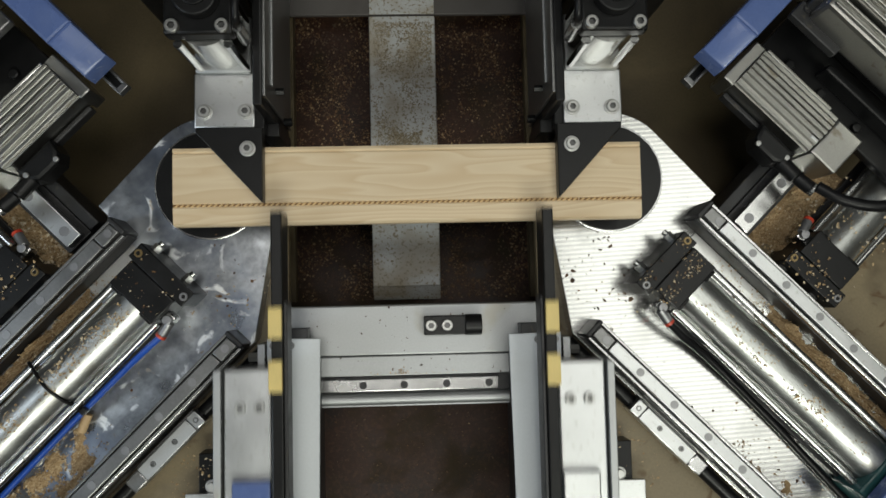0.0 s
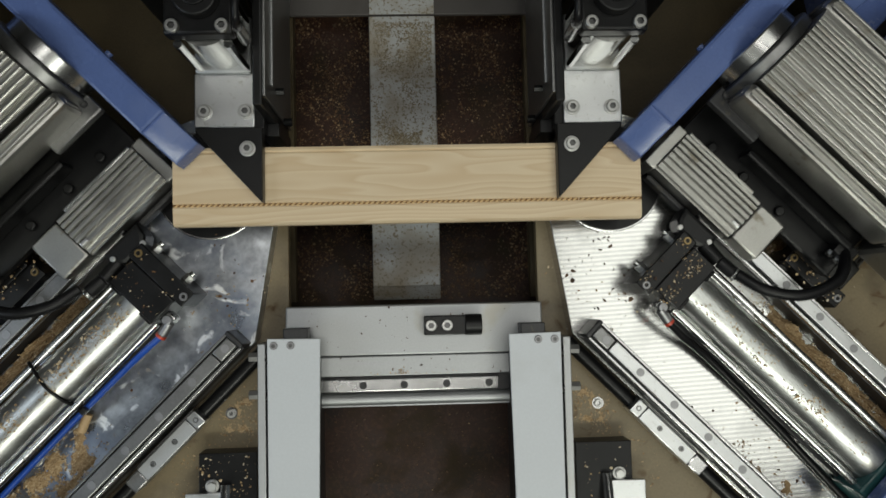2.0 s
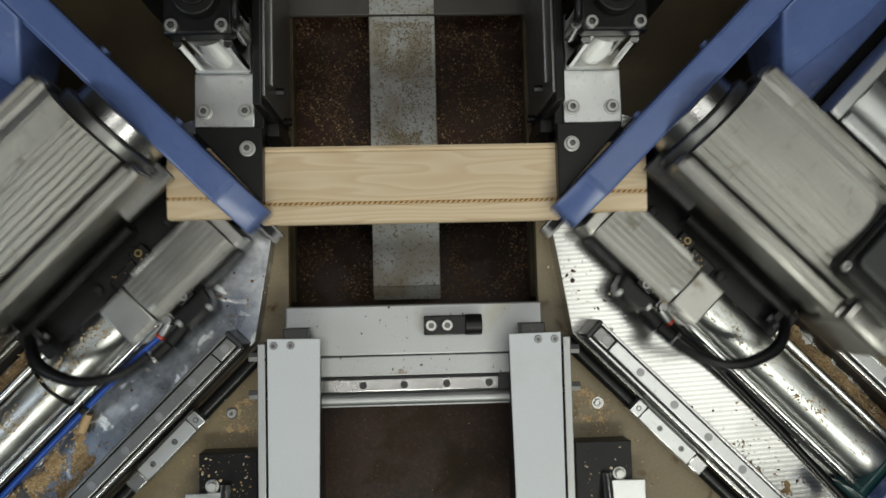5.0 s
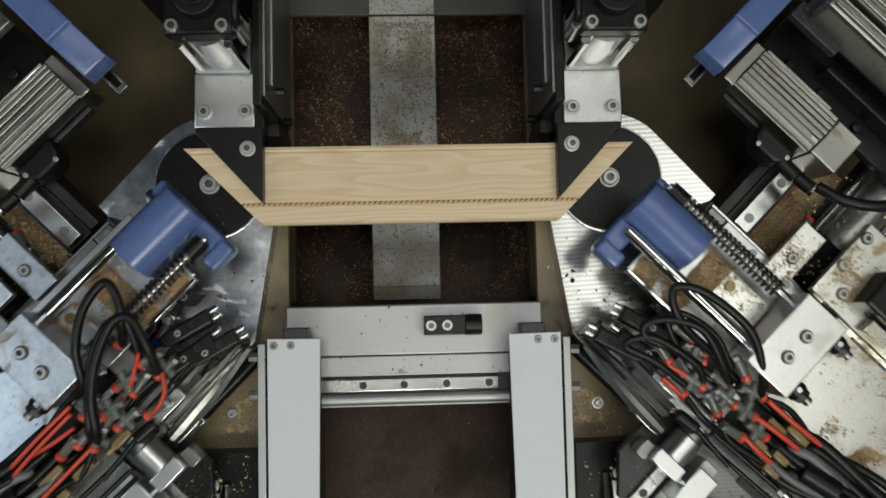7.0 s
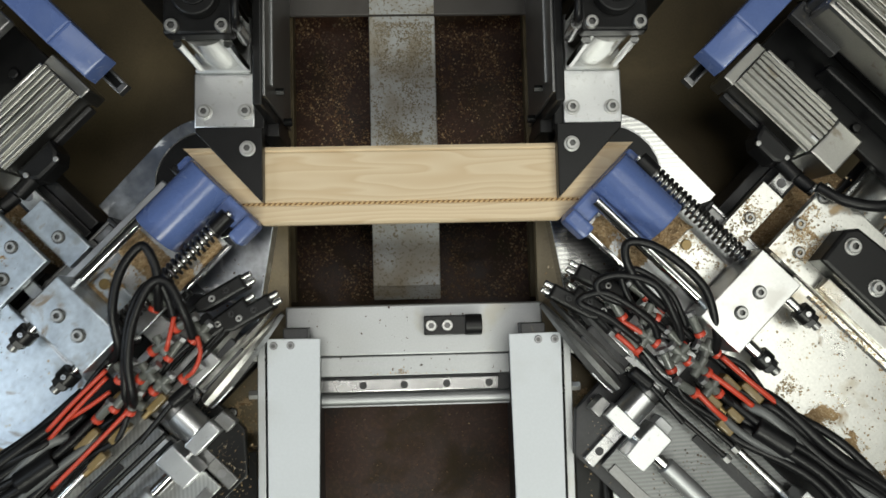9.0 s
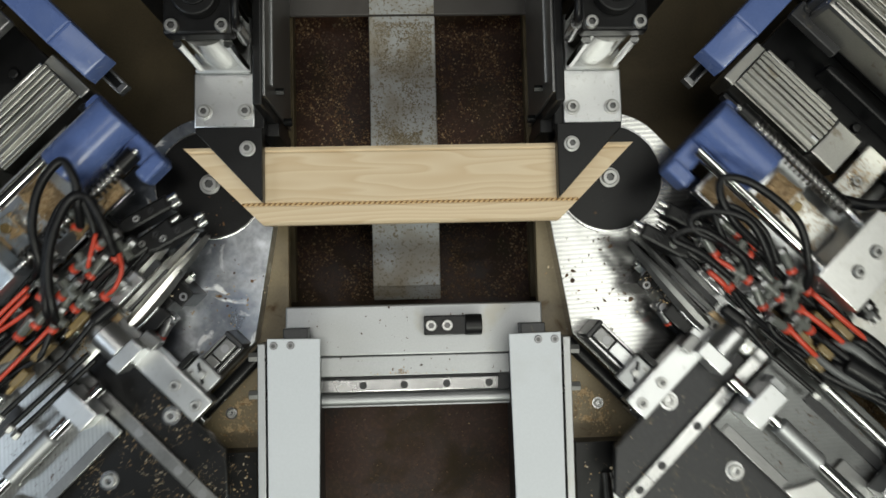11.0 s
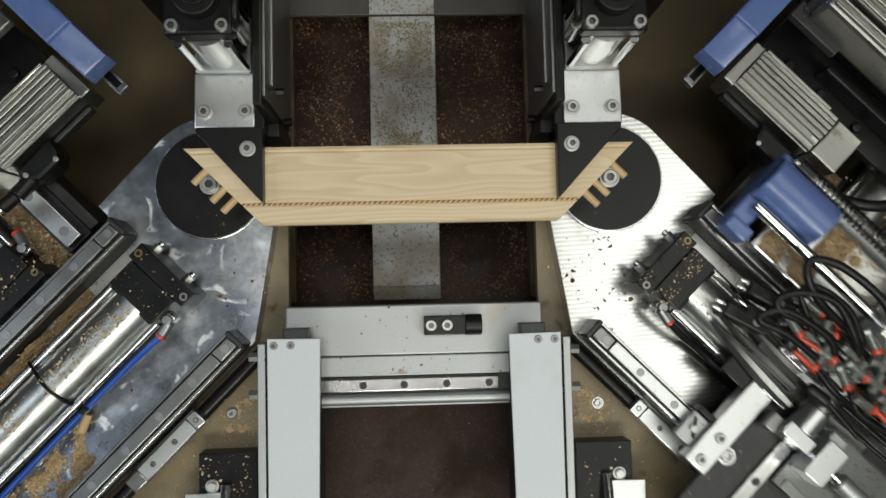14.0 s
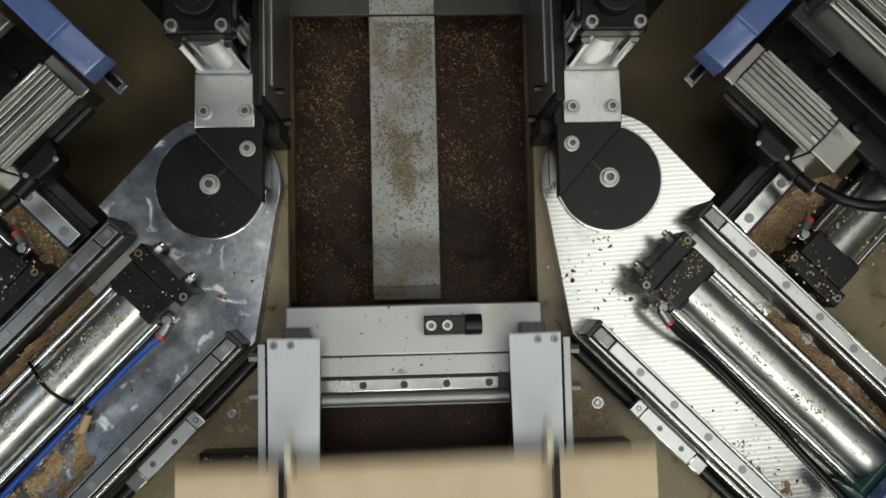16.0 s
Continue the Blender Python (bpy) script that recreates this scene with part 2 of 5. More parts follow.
CHIP_PALE = speckle("pale_chips", ((0.50, 0.36, 0.20), (0.36, 0.25, 0.13), (0.66, 0.54, 0.37), (0.28, 0.18, 0.09), (0.58, 0.50, 0.38)))
PINE = pine()
ROPE = material("carved_rope", (0.66, 0.46, 0.23), 0.55, 0.0, 0.2, 90, 0.2, 500)

# ---- mesh helpers ----
MIRROR = {"axis": None}


def box(bm, x0, x1, y0, y1, z0, z1, bevel=0.0015):
    ret = bmesh.ops.create_cube(bm, size=1)
    v = ret["verts"]
    bmesh.ops.transform(bm, matrix=Matrix.Translation(((x0 + x1) / 2, (y0 + y1) / 2, (z0 + z1) / 2)) @ Matrix.Diagonal((abs(x1 - x0), abs(y1 - y0), abs(z1 - z0), 1)), verts=v)
    if bevel:
        e = {e for w in v for e in w.link_edges}
        bmesh.ops.bevel(bm, geom=list(e), offset=min(bevel, 0.45 * min(abs(x1 - x0), abs(y1 - y0), abs(z1 - z0))), segments=2, affect="EDGES", profile=0.5)
    return bm


def prism(bm, pts, z0, z1, bevel=0.001):
    a = [bm.verts.new((x, y, z1)) for x, y in pts]
    f = bm.faces.new(a)
    if f.normal.z < 0 or sum(p[0] * q[1] - q[0] * p[1] for p, q in zip(pts, pts[1:] + pts[:1])) < 0:
        f.normal_flip()
    g = bmesh.ops.extrude_face_region(bm, geom=[f])
    down = [v for v in g["geom"] if isinstance(v, bmesh.types.BMVert)]
    bmesh.ops.translate(bm, verts=down, vec=(0, 0, z0 - z1))
    bmesh.ops.recalc_face_normals(bm, faces=bm.faces[:])
    if bevel:
        top = [e for e in bm.edges if e.verts[0] in a and e.verts[1] in a]
        bmesh.ops.bevel(bm, geom=top, offset=bevel, segments=2, affect="EDGES", profile=0.5)
    return bm


def rod(bm, p, q, r, seg=20, r2=None, bevel=0.0):
    p, q = Vector(p), Vector(q)
    seg = seg if seg == 6 else max(seg, 18)
    m = Matrix.Translation((p + q) / 2) @ (q - p).to_track_quat("Z", "Y").to_matrix().to_4x4()
    ret = bmesh.ops.create_cone(bm, cap_ends=True, segments=seg, radius1=r, radius2=r if r2 is None else r2, depth=(q - p).length, matrix=m)
    if bevel:
        e = {e for v in ret["verts"] for e in v.link_edges if any(len(f.verts) > 4 for f in e.link_faces)}
        bmesh.ops.bevel(bm, geom=list(e), offset=bevel, segments=2, affect="EDGES", profile=0.5)
    return bm


def smooth_path(pts, n=8):
    """A Catmull-Rom line through the points."""
    P = [Vector(p) for p in pts]
    P = [2 * P[0] - P[1]] + P + [2 * P[-1] - P[-2]]
    out = []
    for i in range(1, len(P) - 2):
        a, b, c, d = P[i - 1:i + 3]
        for k in range(n):
            t = k / n
            out.append(0.5 * (2 * b + (c - a) * t + (2 * a - 5 * b + 4 * c - d) * t * t + (3 * b - a - 3 * c + d) * t ** 3))
    return out + [P[-2]]


def hose(bm, pts, r, seg=10, n=8, ribs=0.0):
    line = smooth_path(pts, n)
    rings = []
    for i, p in enumerate(line):
        d = (line[min(i + 1, len(line) - 1)] - line[max(i - 1, 0)]).normalized()
        side = d.cross(Vector((0.13, 0.21, 1))).normalized()
        up = side.cross(d)
        k = r * (1 + (ribs if i % 2 else 0))
        rings.append([bm.verts.new(p + k * (math.cos(a) * side + math.sin(a) * up)) for a in (2 * math.pi * j / seg for j in range(seg))])
    for a, b in zip(rings, rings[1:]):
        for j in range(seg):
            bm.faces.new((a[j], a[(j + 1) % seg], b[(j + 1) % seg], b[j]))
    bm.faces.new(rings[0][::-1])
    bm.faces.new(rings[-1])
    return bm


def screw(bm, x, y, z, r=0.006, socket=True, h=0.005):
    """A socket-head screw, or a hexagon bolt on its washer."""
    if socket:
        n = 18
        hexa = []
        for k in range(n):
            i, f = divmod(k, 3)
            p, q = [Vector((math.cos(a), math.sin(a))) for a in (i * math.pi / 3, (i + 1) * math.pi / 3)]
            hexa.append(p + (q - p) * f / 3)
        circ = [Vector((math.cos(2 * math.pi * k / n), math.sin(2 * math.pi * k / n))) for k in range(n)]
        loops = [(circ, r, z), (circ, r, z + h - 0.0008), (circ, 0.88 * r, z + h), (hexa, 0.56 * r, z + h), (hexa, 0.56 * r, z + 0.2 * h)]
        rings = [[bm.verts.new((x + c.x * q, y + c.y * q, w)) for c in cc] for cc, q, w in loops]
        for a, b in zip(rings, rings[1:]):
            for k in range(n):
                f = bm.faces.new((a[k], a[(k + 1) % n], b[(k + 1) % n], b[k]))
                f.material_index = 1 if b is rings[-1] else 0
        bm.faces.new(rings[-1]).material_index = 1
    else:
        rod(bm, (x, y, z), (x, y, z + 0.0018), 1.35 * r, 24, bevel=0.0004)
        rod(bm, (x, y, z + 0.0018), (x, y, z + h + 0.002), r, 6, bevel=0.0007)
    return bm


def washer_bolt(x, y, z, r=0.0068):
    bm = B()
    rod(bm, (x, y, z), (x, y, z + 0.0016), 1.3 * r, 28, bevel=0.0005)
    return screw(bm, x, y, z + 0.0016, r, True, 0.0045)


def part(name, bm, mat, parent=None, label="", m=None, soft=False):
    """Links a bmesh as one mesh object under a thing or a part."""
    axis = MIRROR["axis"]
    if axis is not None:
        bmesh.ops.scale(bm, vec=(-1, 1, 1) if axis == "x" else (1, -1, 1), verts=bm.verts[:])
        bmesh.ops.reverse_faces(bm, faces=bm.faces[:])
    me = bpy.data.meshes.new(name)
    if soft:
        for f in bm.faces:
            f.smooth = True
    socket = any(f.material_index for f in bm.faces)
    bm.to_mesh(me)
    bm.free()
    me.materials.append(mat)
    if socket:
        me.materials.append(SOCKET)
    if not soft:
        me.polygons.foreach_set("use_smooth", [True] * len(me.polygons))
        me.set_sharp_from_angle(angle=radians(21))
    ob = new(name, me)
    if parent:
        ob.parent = parent
    if m is not None:
        ob.matrix_basis = m
    if label:
        ob["label"] = label
    return ob


def B():
    return bmesh.new()


def flake_mesh(spots, seed):
    """Chips strewn over rectangles (u0, u1, v0, v1, z, count, size), as a bmesh."""
    rnd = random.Random(seed)
    bm = B()
    for x0, x1, y0, y1, z, n, size in spots:
        for k in range(n):
            x, y = rnd.uniform(x0, x1), rnd.uniform(y0, y1)
            for more in range(6):
                if noise.noise((x * 26 + seed, y * 26, 2.0)) + 0.4 * noise.noise((x * 80, y * 80, 5.0)) > rnd.uniform(-0.3, 0.5):
                    break
                x, y = rnd.uniform(x0, x1), rnd.uniform(y0, y1)
            q, a, e = size * (0.35 + 1.3 * rnd.random() ** 2.2), rnd.uniform(0, 6.3), rnd.uniform(0.3, 0.8)
            ca, sa = math.cos(a), math.sin(a)
            bm.faces.new([bm.verts.new((x + q * (px * ca - py * sa), y + q * (px * sa + py * ca), z + rnd.uniform(0.0002, 0.001))) for px, py in ((-1, -e), (0.2, -e * 1.1), (1, 0.1), (0.3, e), (-0.8, e * 0.8))])
    return bm




def thing(name, label, category, m=None, group="", kind=""):
    ob = new(name)
    ob.empty_display_size = 0.02
    if m is not None:
        ob.matrix_basis = m
    return tagged(ob, label, category, group, kind)


CX, CY = 0.242, 0.1434
SIDES = (-1, 1)


def arm(side, u=0.0, v=0.0, z=0.0):
    """The frame of one of the two mitred arms: x away from the board along the arm, y across it."""
    return pose(side * CX, CY, 0, 0, 0, -45 if side > 0 else -135) @ Matrix.Translation((u, v if side > 0 else -v, z))


def on_arm(side):
    MIRROR["axis"] = None if side > 0 else "y"


def on_axis(side):
    MIRROR["axis"] = None if side > 0 else "x"


# ---- the room: unseen, added to set bounce light and reflections ----
def room():
    MIRROR["axis"] = None
    for name, b in (("floor", (-3, 3, -3, 3, -0.27, -0.221)), ("wall_north", (-3, 3, 3, 3.1, -0.221, 2.6)), ("wall_south", (-3, 3, -3.1, -3, -0.221, 2.6)),
                    ("wall_east", (3, 3.1, -3, 3, -0.221, 2.6)), ("wall_west", (-3.1, -3, -3, 3, -0.221, 2.6)), ("ceiling", (-3, 3, -3, 3, 2.6, 2.7))):
        tagged(part(name, box(B(), *b, 0), WALL), "plain grey unseen workshop " + name.split("_")[0], name.split("_")[0], kind="structure")


room()


# ---- machine bed ----
def bed():
    MIRROR["axis"] = None
    for side in SIDES:
        on_axis(side)
        bm = prism(B(), [(0.155, 0.215), (0.155, -1.0), (0.95, -1.0), (0.95, 0.06), (0.45, 0.06), (0.36, 0.03), (0.30, 0.10), (0.24, 0.20)], -0.045, -0.03, 0.001)
        tagged(part("base_plate", bm, TAN), "tan painted steel base plate of the machine with sawdust stains", "base plate", kind="structure")
        bm = box(B(), 0.165, 0.95, 0.0, 0.7, -0.17, -0.15, 0)
        tagged(part("lower_pan", bm, PAN), "olive brown painted lower pan of the machine, shade and glow in its colour", "pan", kind="structure")
    MIRROR["axis"] = None
    bm = box(B(), -0.2, 0.2, -0.62, 0.7, -0.22, -0.2, 0)
    tagged(part("chip_bed", bm, PIT), "red-brown chip bed under the machine strewn with sawdust", "bed", kind="structure")
    bar = thing("crossbar", "light grey painted flat bar dusted with sawdust over the pit", "bar")
    part("bar", box(B(), -0.056, 0.037, 0.018, 0.3995, -0.15, -0.13, 0.002), BAR, bar)
    end = box(B(), -0.056, 0.037, 0.0, 0.0178, -0.15, -0.13, 0.001)
    for w in end.verts:
        w.co.z -= 1.1 * (0.018 - w.co.y)
    part("bent_end", end, BAR, bar)
    part("bar_tail", box(B(), -0.055, 0.036, 0.4005, 0.4295, -0.1285, -0.1255, 0.001), BAR, bar)
    part("bar_tail", box(B(), -0.055, 0.036, 0.431, 0.52, -0.1, -0.097, 0.001), BAR, bar)
    beam = thing("rear_crossbeam", "grey painted steel beam across the rear of the pit", "beam")
    part("beam_plate", box(B(), -0.19, 0.19, 0.40, 0.4295, -0.136, -0.128, 0.002), GREY, beam)
    for x in (-0.189, 0.169):
        part("foot", box(B(), x, x + 0.02, 0.405, 0.4295, -0.2, -0.136, 0.001), GREY, beam)
    bm = box(B(), -0.19, 0.19, 0.43, 0.7, -0.2, -0.10, 0.002)
    tagged(part("rear_cover", bm, GREY), "grey painted cover plate at the rear of the pit", "cover")


def front_beam():
    MIRROR["axis"] = None
    t = thing("front_beam", "grey aluminium cross beam with a linear rail and a sensor block", "beam")
    part("beam_body", box(B(), -0.1545, 0.1545, -0.066, -0.006, -0.04, 0.0, 0.002), ALU_MATT, t)
    part("ledge", box(B(), -0.1545, 0.1545, -0.091, -0.067, -0.04, -0.003, 0.0015), ALU_MATT, t)
    part("rail_bed", box(B(), -0.1545, 0.1545, -0.1115, -0.0915, -0.04, -0.008, 0.001), DARK_STEEL, t)
    rail = part("rail", box(B(), -0.15, 0.100, -0.109, -0.094, -0.008, 0.001, 0.0012), STEEL, t)
    for x in (-0.063, -0.014, 0.037, 0.088):
        part("rail_hole", rod(B(), (x, -0.1015, 0.0005), (x, -0.1015, 0.0018), 0.0045, 18), DARK_STEEL, rail)
    part("lip", rod(B(), (-0.1545, -0.119, -0.010), (0.1545, -0.119, -0.010), 0.0075, 24), ALU_MATT, t)
    part("lip_plate", box(B(), -0.1545, 0.1545, -0.128, -0.1125, -0.04, -0.008, 0.001), ALU_MATT, t)
    s = thing("sensor_block", "black sensor holder with two screws on the cross beam", "sensor")
    part("holder", box(B(), 0.011, 0.062, -0.043, -0.020, 0.0, 0.016, 0.0015), BLACK, s)
    part("sensor", rod(B(), (0.060, -0.0315, 0.01), (0.080, -0.0315, 0.01), 0.0125, 24, bevel=0.001), PLASTIC, s)
    for x in (0.0195, 0.0385):
        part("screw", screw(B(), x, -0.0315, 0.016, 0.0068, True), ZINC, s)


bed()
front_beam()


# ---- the two mitred arms ----
def arc(r, a0, a1, n):
    return [(r * math.cos(radians(a0 + (a1 - a0) * k / n)), r * math.sin(radians(a0 + (a1 - a0) * k / n))) for k in range(n + 1)]


def arm_plate(side):
    on_arm(side)
    t = thing("arm_plate", "milled bare aluminium arm plate with a round turntable end" if side > 0 else "worn aluminium arm plate with pale scuffs, painted bluish reflection and round end", "plate", arm(side), "arm plates")
    pts = arc(0.083, 84, 246, 26) + [(0.098, -0.170), (0.62, -0.170), (0.62, 0.058), (0.112, 0.058), (0.111, 0.079)]
    part("plate", prism(B(), pts, -0.03, 0.0, 0.001), PLATE if side > 0 else PLATE_WORN, t)
    # Brighter strips added where the bare plate reflects; the sheen is in their metal.
    if side > 0:
        part("bare_strip", box(B(), 0.124, 0.245, 0.0015, 0.0255, 0.0, 0.0012, 0.0004), BRIGHT, t, "bare plate strip brightened as its reflection")
    else:
        part("bare_strip", box(B(), 0.116, 0.188, 0.004, 0.0165, 0.0, 0.0012, 0.0004), BRIGHT, t, "bare plate strip brightened as its reflection")
    rim = part("turntable", rod(B(), (0, 0, 0), (0, 0, 0.004), 0.0668, 64, bevel=0.0008), STEEL, t, "bright steel rim")
    part("disc", rod(B(), (0, 0, 0.004), (0, 0, 0.0055), 0.0645, 64, bevel=0.0005), BLACK, rim, "black disc")
    part("centre_bolt", washer_bolt(0, 0, 0.0055, 0.0095), ZINC, rim)
    part("slot", box(B(), -0.052, -0.012, -0.0012, 0.0012, 0.0052, 0.0058, 0), DARK_STEEL, rim)


def linear_rail(side, v, first, pitch):
    on_arm(side)
    t = thing("linear_rail", "steel linear guide rail with plugged holes on a dark bed", "rail", arm(side), "arm rails")
    part("rail_bed", box(B(), 0.106, 0.62, v - 0.014, v + 0.014, 0.0, 0.032, 0.001), DARK_STEEL, t)
    # Left rail and both rail ends: dark reflection put into the colour.
    rail = part("rail", box(B(), 0.1335, 0.62, v - 0.0075, v + 0.0075, 0.032, 0.046, 0.001), ALU if side > 0 else RAIL_DARK, t)
    end = part("rail_end", box(B(), 0.108, 0.1325, v - 0.0075, v + 0.0075, 0.030, 0.0457, 0.0015), RAIL_DARK, t)
    for k in range(9):
        part("plug", rod(B(), (first + pitch * k, v, 0.0452), (first + pitch * k, v, 0.0466), 0.0048, 18), PLUG, rail if k else end)
    for s in (-1, 1):
        part("shoulder", box(B(), 0.108, 0.62, v + s * 0.0095, v + s * 0.013, 0.032, 0.040, 0.0008), STEEL if (side > 0 or s < 0) else RAIL_DARK, t)
    part("end_stop", box(B(), 0.1015, 0.1075, v - 0.0125, v + 0.0125, 0.0, 0.0475, 0.002), DARK_STEEL, t)


def air_cylinder(side, m, hose_kind, length=0.30, k=1):
    on_arm(side)
    t = thing("air_cylinder", "silver pneumatic cylinder with black end head and sawdust on it", "cylinder", m, "pneumatic cylinders")
    z = 0.031
    head = part("head", box(B(), 0.021, 0.056, -0.0335, 0.0335, 0.0, 0.060, 0.0015), BLACK, t, "black cylinder head")
    part("end_plate", box(B(), 0.0, 0.0208, -0.0430, 0.0400, 0.0, 0.0585, 0.0015), BLACK, head)
    part("head_rib", box(B(), 0.0555, 0.060, -0.0315, 0.031, 0.004, 0.056, 0.002), PLASTIC, head)
    for y in (-0.0215, 0.0285):
        part("tie_nut", rod(B(), (-0.0085, y, 0.036), (0.001, y, 0.036), 0.0062, 6, bevel=0.0008), ZINC, head)
        part("tie_end", rod(B(), (-0.013, y, 0.036), (-0.0085, y, 0.036), 0.0036, 18), STEEL, head)
    for y in (-0.0370, 0.0335):
        part("screw", screw(B(), 0.0105, y, 0.0575, 0.0048, True, 0.0022), BRASS if y > 0 else PLUG, head)
    part("tube", rod(B(), (0.056, 0, z), (length, 0, z), 0.0285, 64), TUBE, t, "dusty brushed aluminium tube")
    for y in (-0.033, 0.033):
        part("tie_rod", rod(B(), (0.056, y, 0.042), (length, y, 0.042), 0.0046, 18), STEEL, t)
    part("tube_seat", box(B(), 0.060, length, -0.036, 0.036, 0.0, 0.010, 0.001), DARK_STEEL, t)
    part("end_cap", box(B(), length, length + 0.05, -0.042, 0.042, 0.0, 0.062, 0.003), TEAL, t)
    fit = part("fitting", box(B(), 0.036, 0.050, k * -0.046, k * -0.033, 0.026, 0.048, 0.002), STEEL, head)
    part("elbow", rod(B(), (0.043, k * -0.041, 0.046), (0.043, k * -0.041, 0.055), 0.0055, 18, bevel=0.001), PLUG, fit)
    part("elbow", rod(B(), (0.043, k * -0.0445, 0.050), (0.060, k * -0.0475, 0.047), 0.0058, 18, bevel=0.001), PLUG, fit)
    part("release_ring", rod(B(), (0.060, k * -0.0475, 0.047), (0.0632, k * -0.0478, 0.0465), 0.0062, 18), RED, fit)
    if hose_kind == "blue":
        part("air_hose", hose(B(), [(0.062, -0.0477, 0.0466), (0.085, -0.0455, 0.042), (0.118, -0.0425, 0.033), (0.18, -0.0405, 0.026), (0.26, -0.0405, 0.022), (0.4, -0.042, 0.020)], 0.0037, 12), HOSE_BLUE, t, "blue air hose", soft=True)
        part("cable_tie", rod(B(), (0.183, 0, z), (0.186, 0, z), 0.0293, 40), PLASTIC, t, "black cable tie")
        part("tie_tail", hose(B(), [(0.1845, 0.0385, 0.044), (0.1845, 0.022, 0.0525), (0.1845, 0, 0.0608), (0.1845, -0.022, 0.0525), (0.1845, -0.0405, 0.0315)], 0.0018, 8), PLASTIC, t, "black cable tie", soft=True)
        part("tie_lock", box(B(), 0.181, 0.189, -0.0455, -0.0385, 0.028, 0.036, 0.001), PLASTIC, t, "black cable tie")
    elif hose_kind == "black":
        part("air_hose", hose(B(), [(0.062, -0.0477, 0.0466), (0.09, -0.0465, 0.037), (0.13, -0.0415, 0.022), (0.20, -0.0405, 0.012), (0.26, -0.042, 0.008), (0.36, -0.0475, 0.0055), (0.50, -0.053, 0.0055)], 0.0046, 12), RUBBER, t, "black air hose", soft=True)
    return t


def damper(side):
    """The stop rod and its carriage beside the inner rail."""
    on_arm(side)
    t = thing("stop_rail", "silver stop carriage on a black rod beside the rail", "carriage", arm(side), "stop rails")
    v, u0 = (-0.1812, 0.2075) if side > 0 else (-0.1855, 0.2013)
    part("rod", rod(B(), (0.100, v + 0.001, -0.006), (0.62, v, -0.006), 0.0085, 18), BLACK, t)
    part("rod_tip", rod(B(), (0.094, v + 0.001, -0.006), (0.100, v + 0.001, -0.006), 0.005, 6), DARK_STEEL, t)
    c = part("carriage", box(B(), u0 + 0.0145, u0 + 0.094, v - 0.0092, v + 0.0092, -0.02, 0.012, 0.0012), ALU if side > 0 else ALU_MATT, t)
    part("carriage_end", box(B(), u0, u0 + 0.0140, v - 0.0092, v + 0.0092, -0.02, 0.0125, 0.0012), ALU, c)
    for u in (0.0068, 0.0415, 0.0765):
        part("hole", screw(B(), u0 + u, v, 0.0118, 0.0036, True, 0.0012), RAIL_DARK, c)
    part("nose", box(B(), u0 + 0.0945, u0 + 0.1155, v - 0.0092, v + 0.0092, -0.02, 0.0095, 0.002), RAIL_DARK if side < 0 else STEEL, c)
    part("lip", box(B(), u0 + 0.004, u0 + 0.094, v + 0.0096, v + 0.0125, -0.02, 0.006, 0.0008), RAIL_DARK, c)


def saw_rail(side):
    on_arm(side)
    t = thing("saw_rail", "steel guide rail of the saw slide with a plugged hole", "rail", arm(side), "saw rails")
    part("rail_bed", box(B(), 0.140, 0.176, 0.064, 0.6, -0.05, -0.005, 0.001), DARK_STEEL, t)
    # Left rail gets a brighter metal to stand in for light missing there.
    r = part("rail", box(B(), 0.147, 0.169, 0.066, 0.6, -0.005, 0.010, 0.0012), STEEL if side > 0 else ALU, t)
    for k in range(6):
        part("plug", rod(B(), (0.158, 0.082 + 0.06 * k, 0.0095), (0.158, 0.082 + 0.06 * k, 0.0105), 0.006, 18), PLUG, r)
    b = thing("saw_stop", "dark steel stop block beside the saw rail", "block", arm(side), "saw stops")
    part("block", box(B(), 0.125, 0.139, 0.066, 0.19, -0.06, -0.004, 0.002), DARK_STEEL, b)


for s in SIDES:
    arm_plate(s)
    linear_rail(s, 0.0405 if s > 0 else 0.0313, 0.1262 if s > 0 else 0.1172, 0.0538 if s > 0 else 0.0526)
    linear_rail(s, -0.153 if s > 0 else -0.156, 0.1235 if s > 0 else 0.1186, 0.0538 if s > 0 else 0.0522)
    air_cylinder(s, arm(s, 0.101, -0.040, 0.0) if s > 0 else arm(s, 0.096, -0.0467, 0.0), "blue" if s < 0 else "black", 0.345)
    damper(s)
    saw_rail(s)
    on_arm(s)
    air_cylinder(s, arm(s, 0.2585 if s > 0 else 0.243, 0.067 if s > 0 else 0.055, -0.03) @ pose(0, 0, 0, 0, 0, 90 if s > 0 else -90), "none", 0.30, -1)


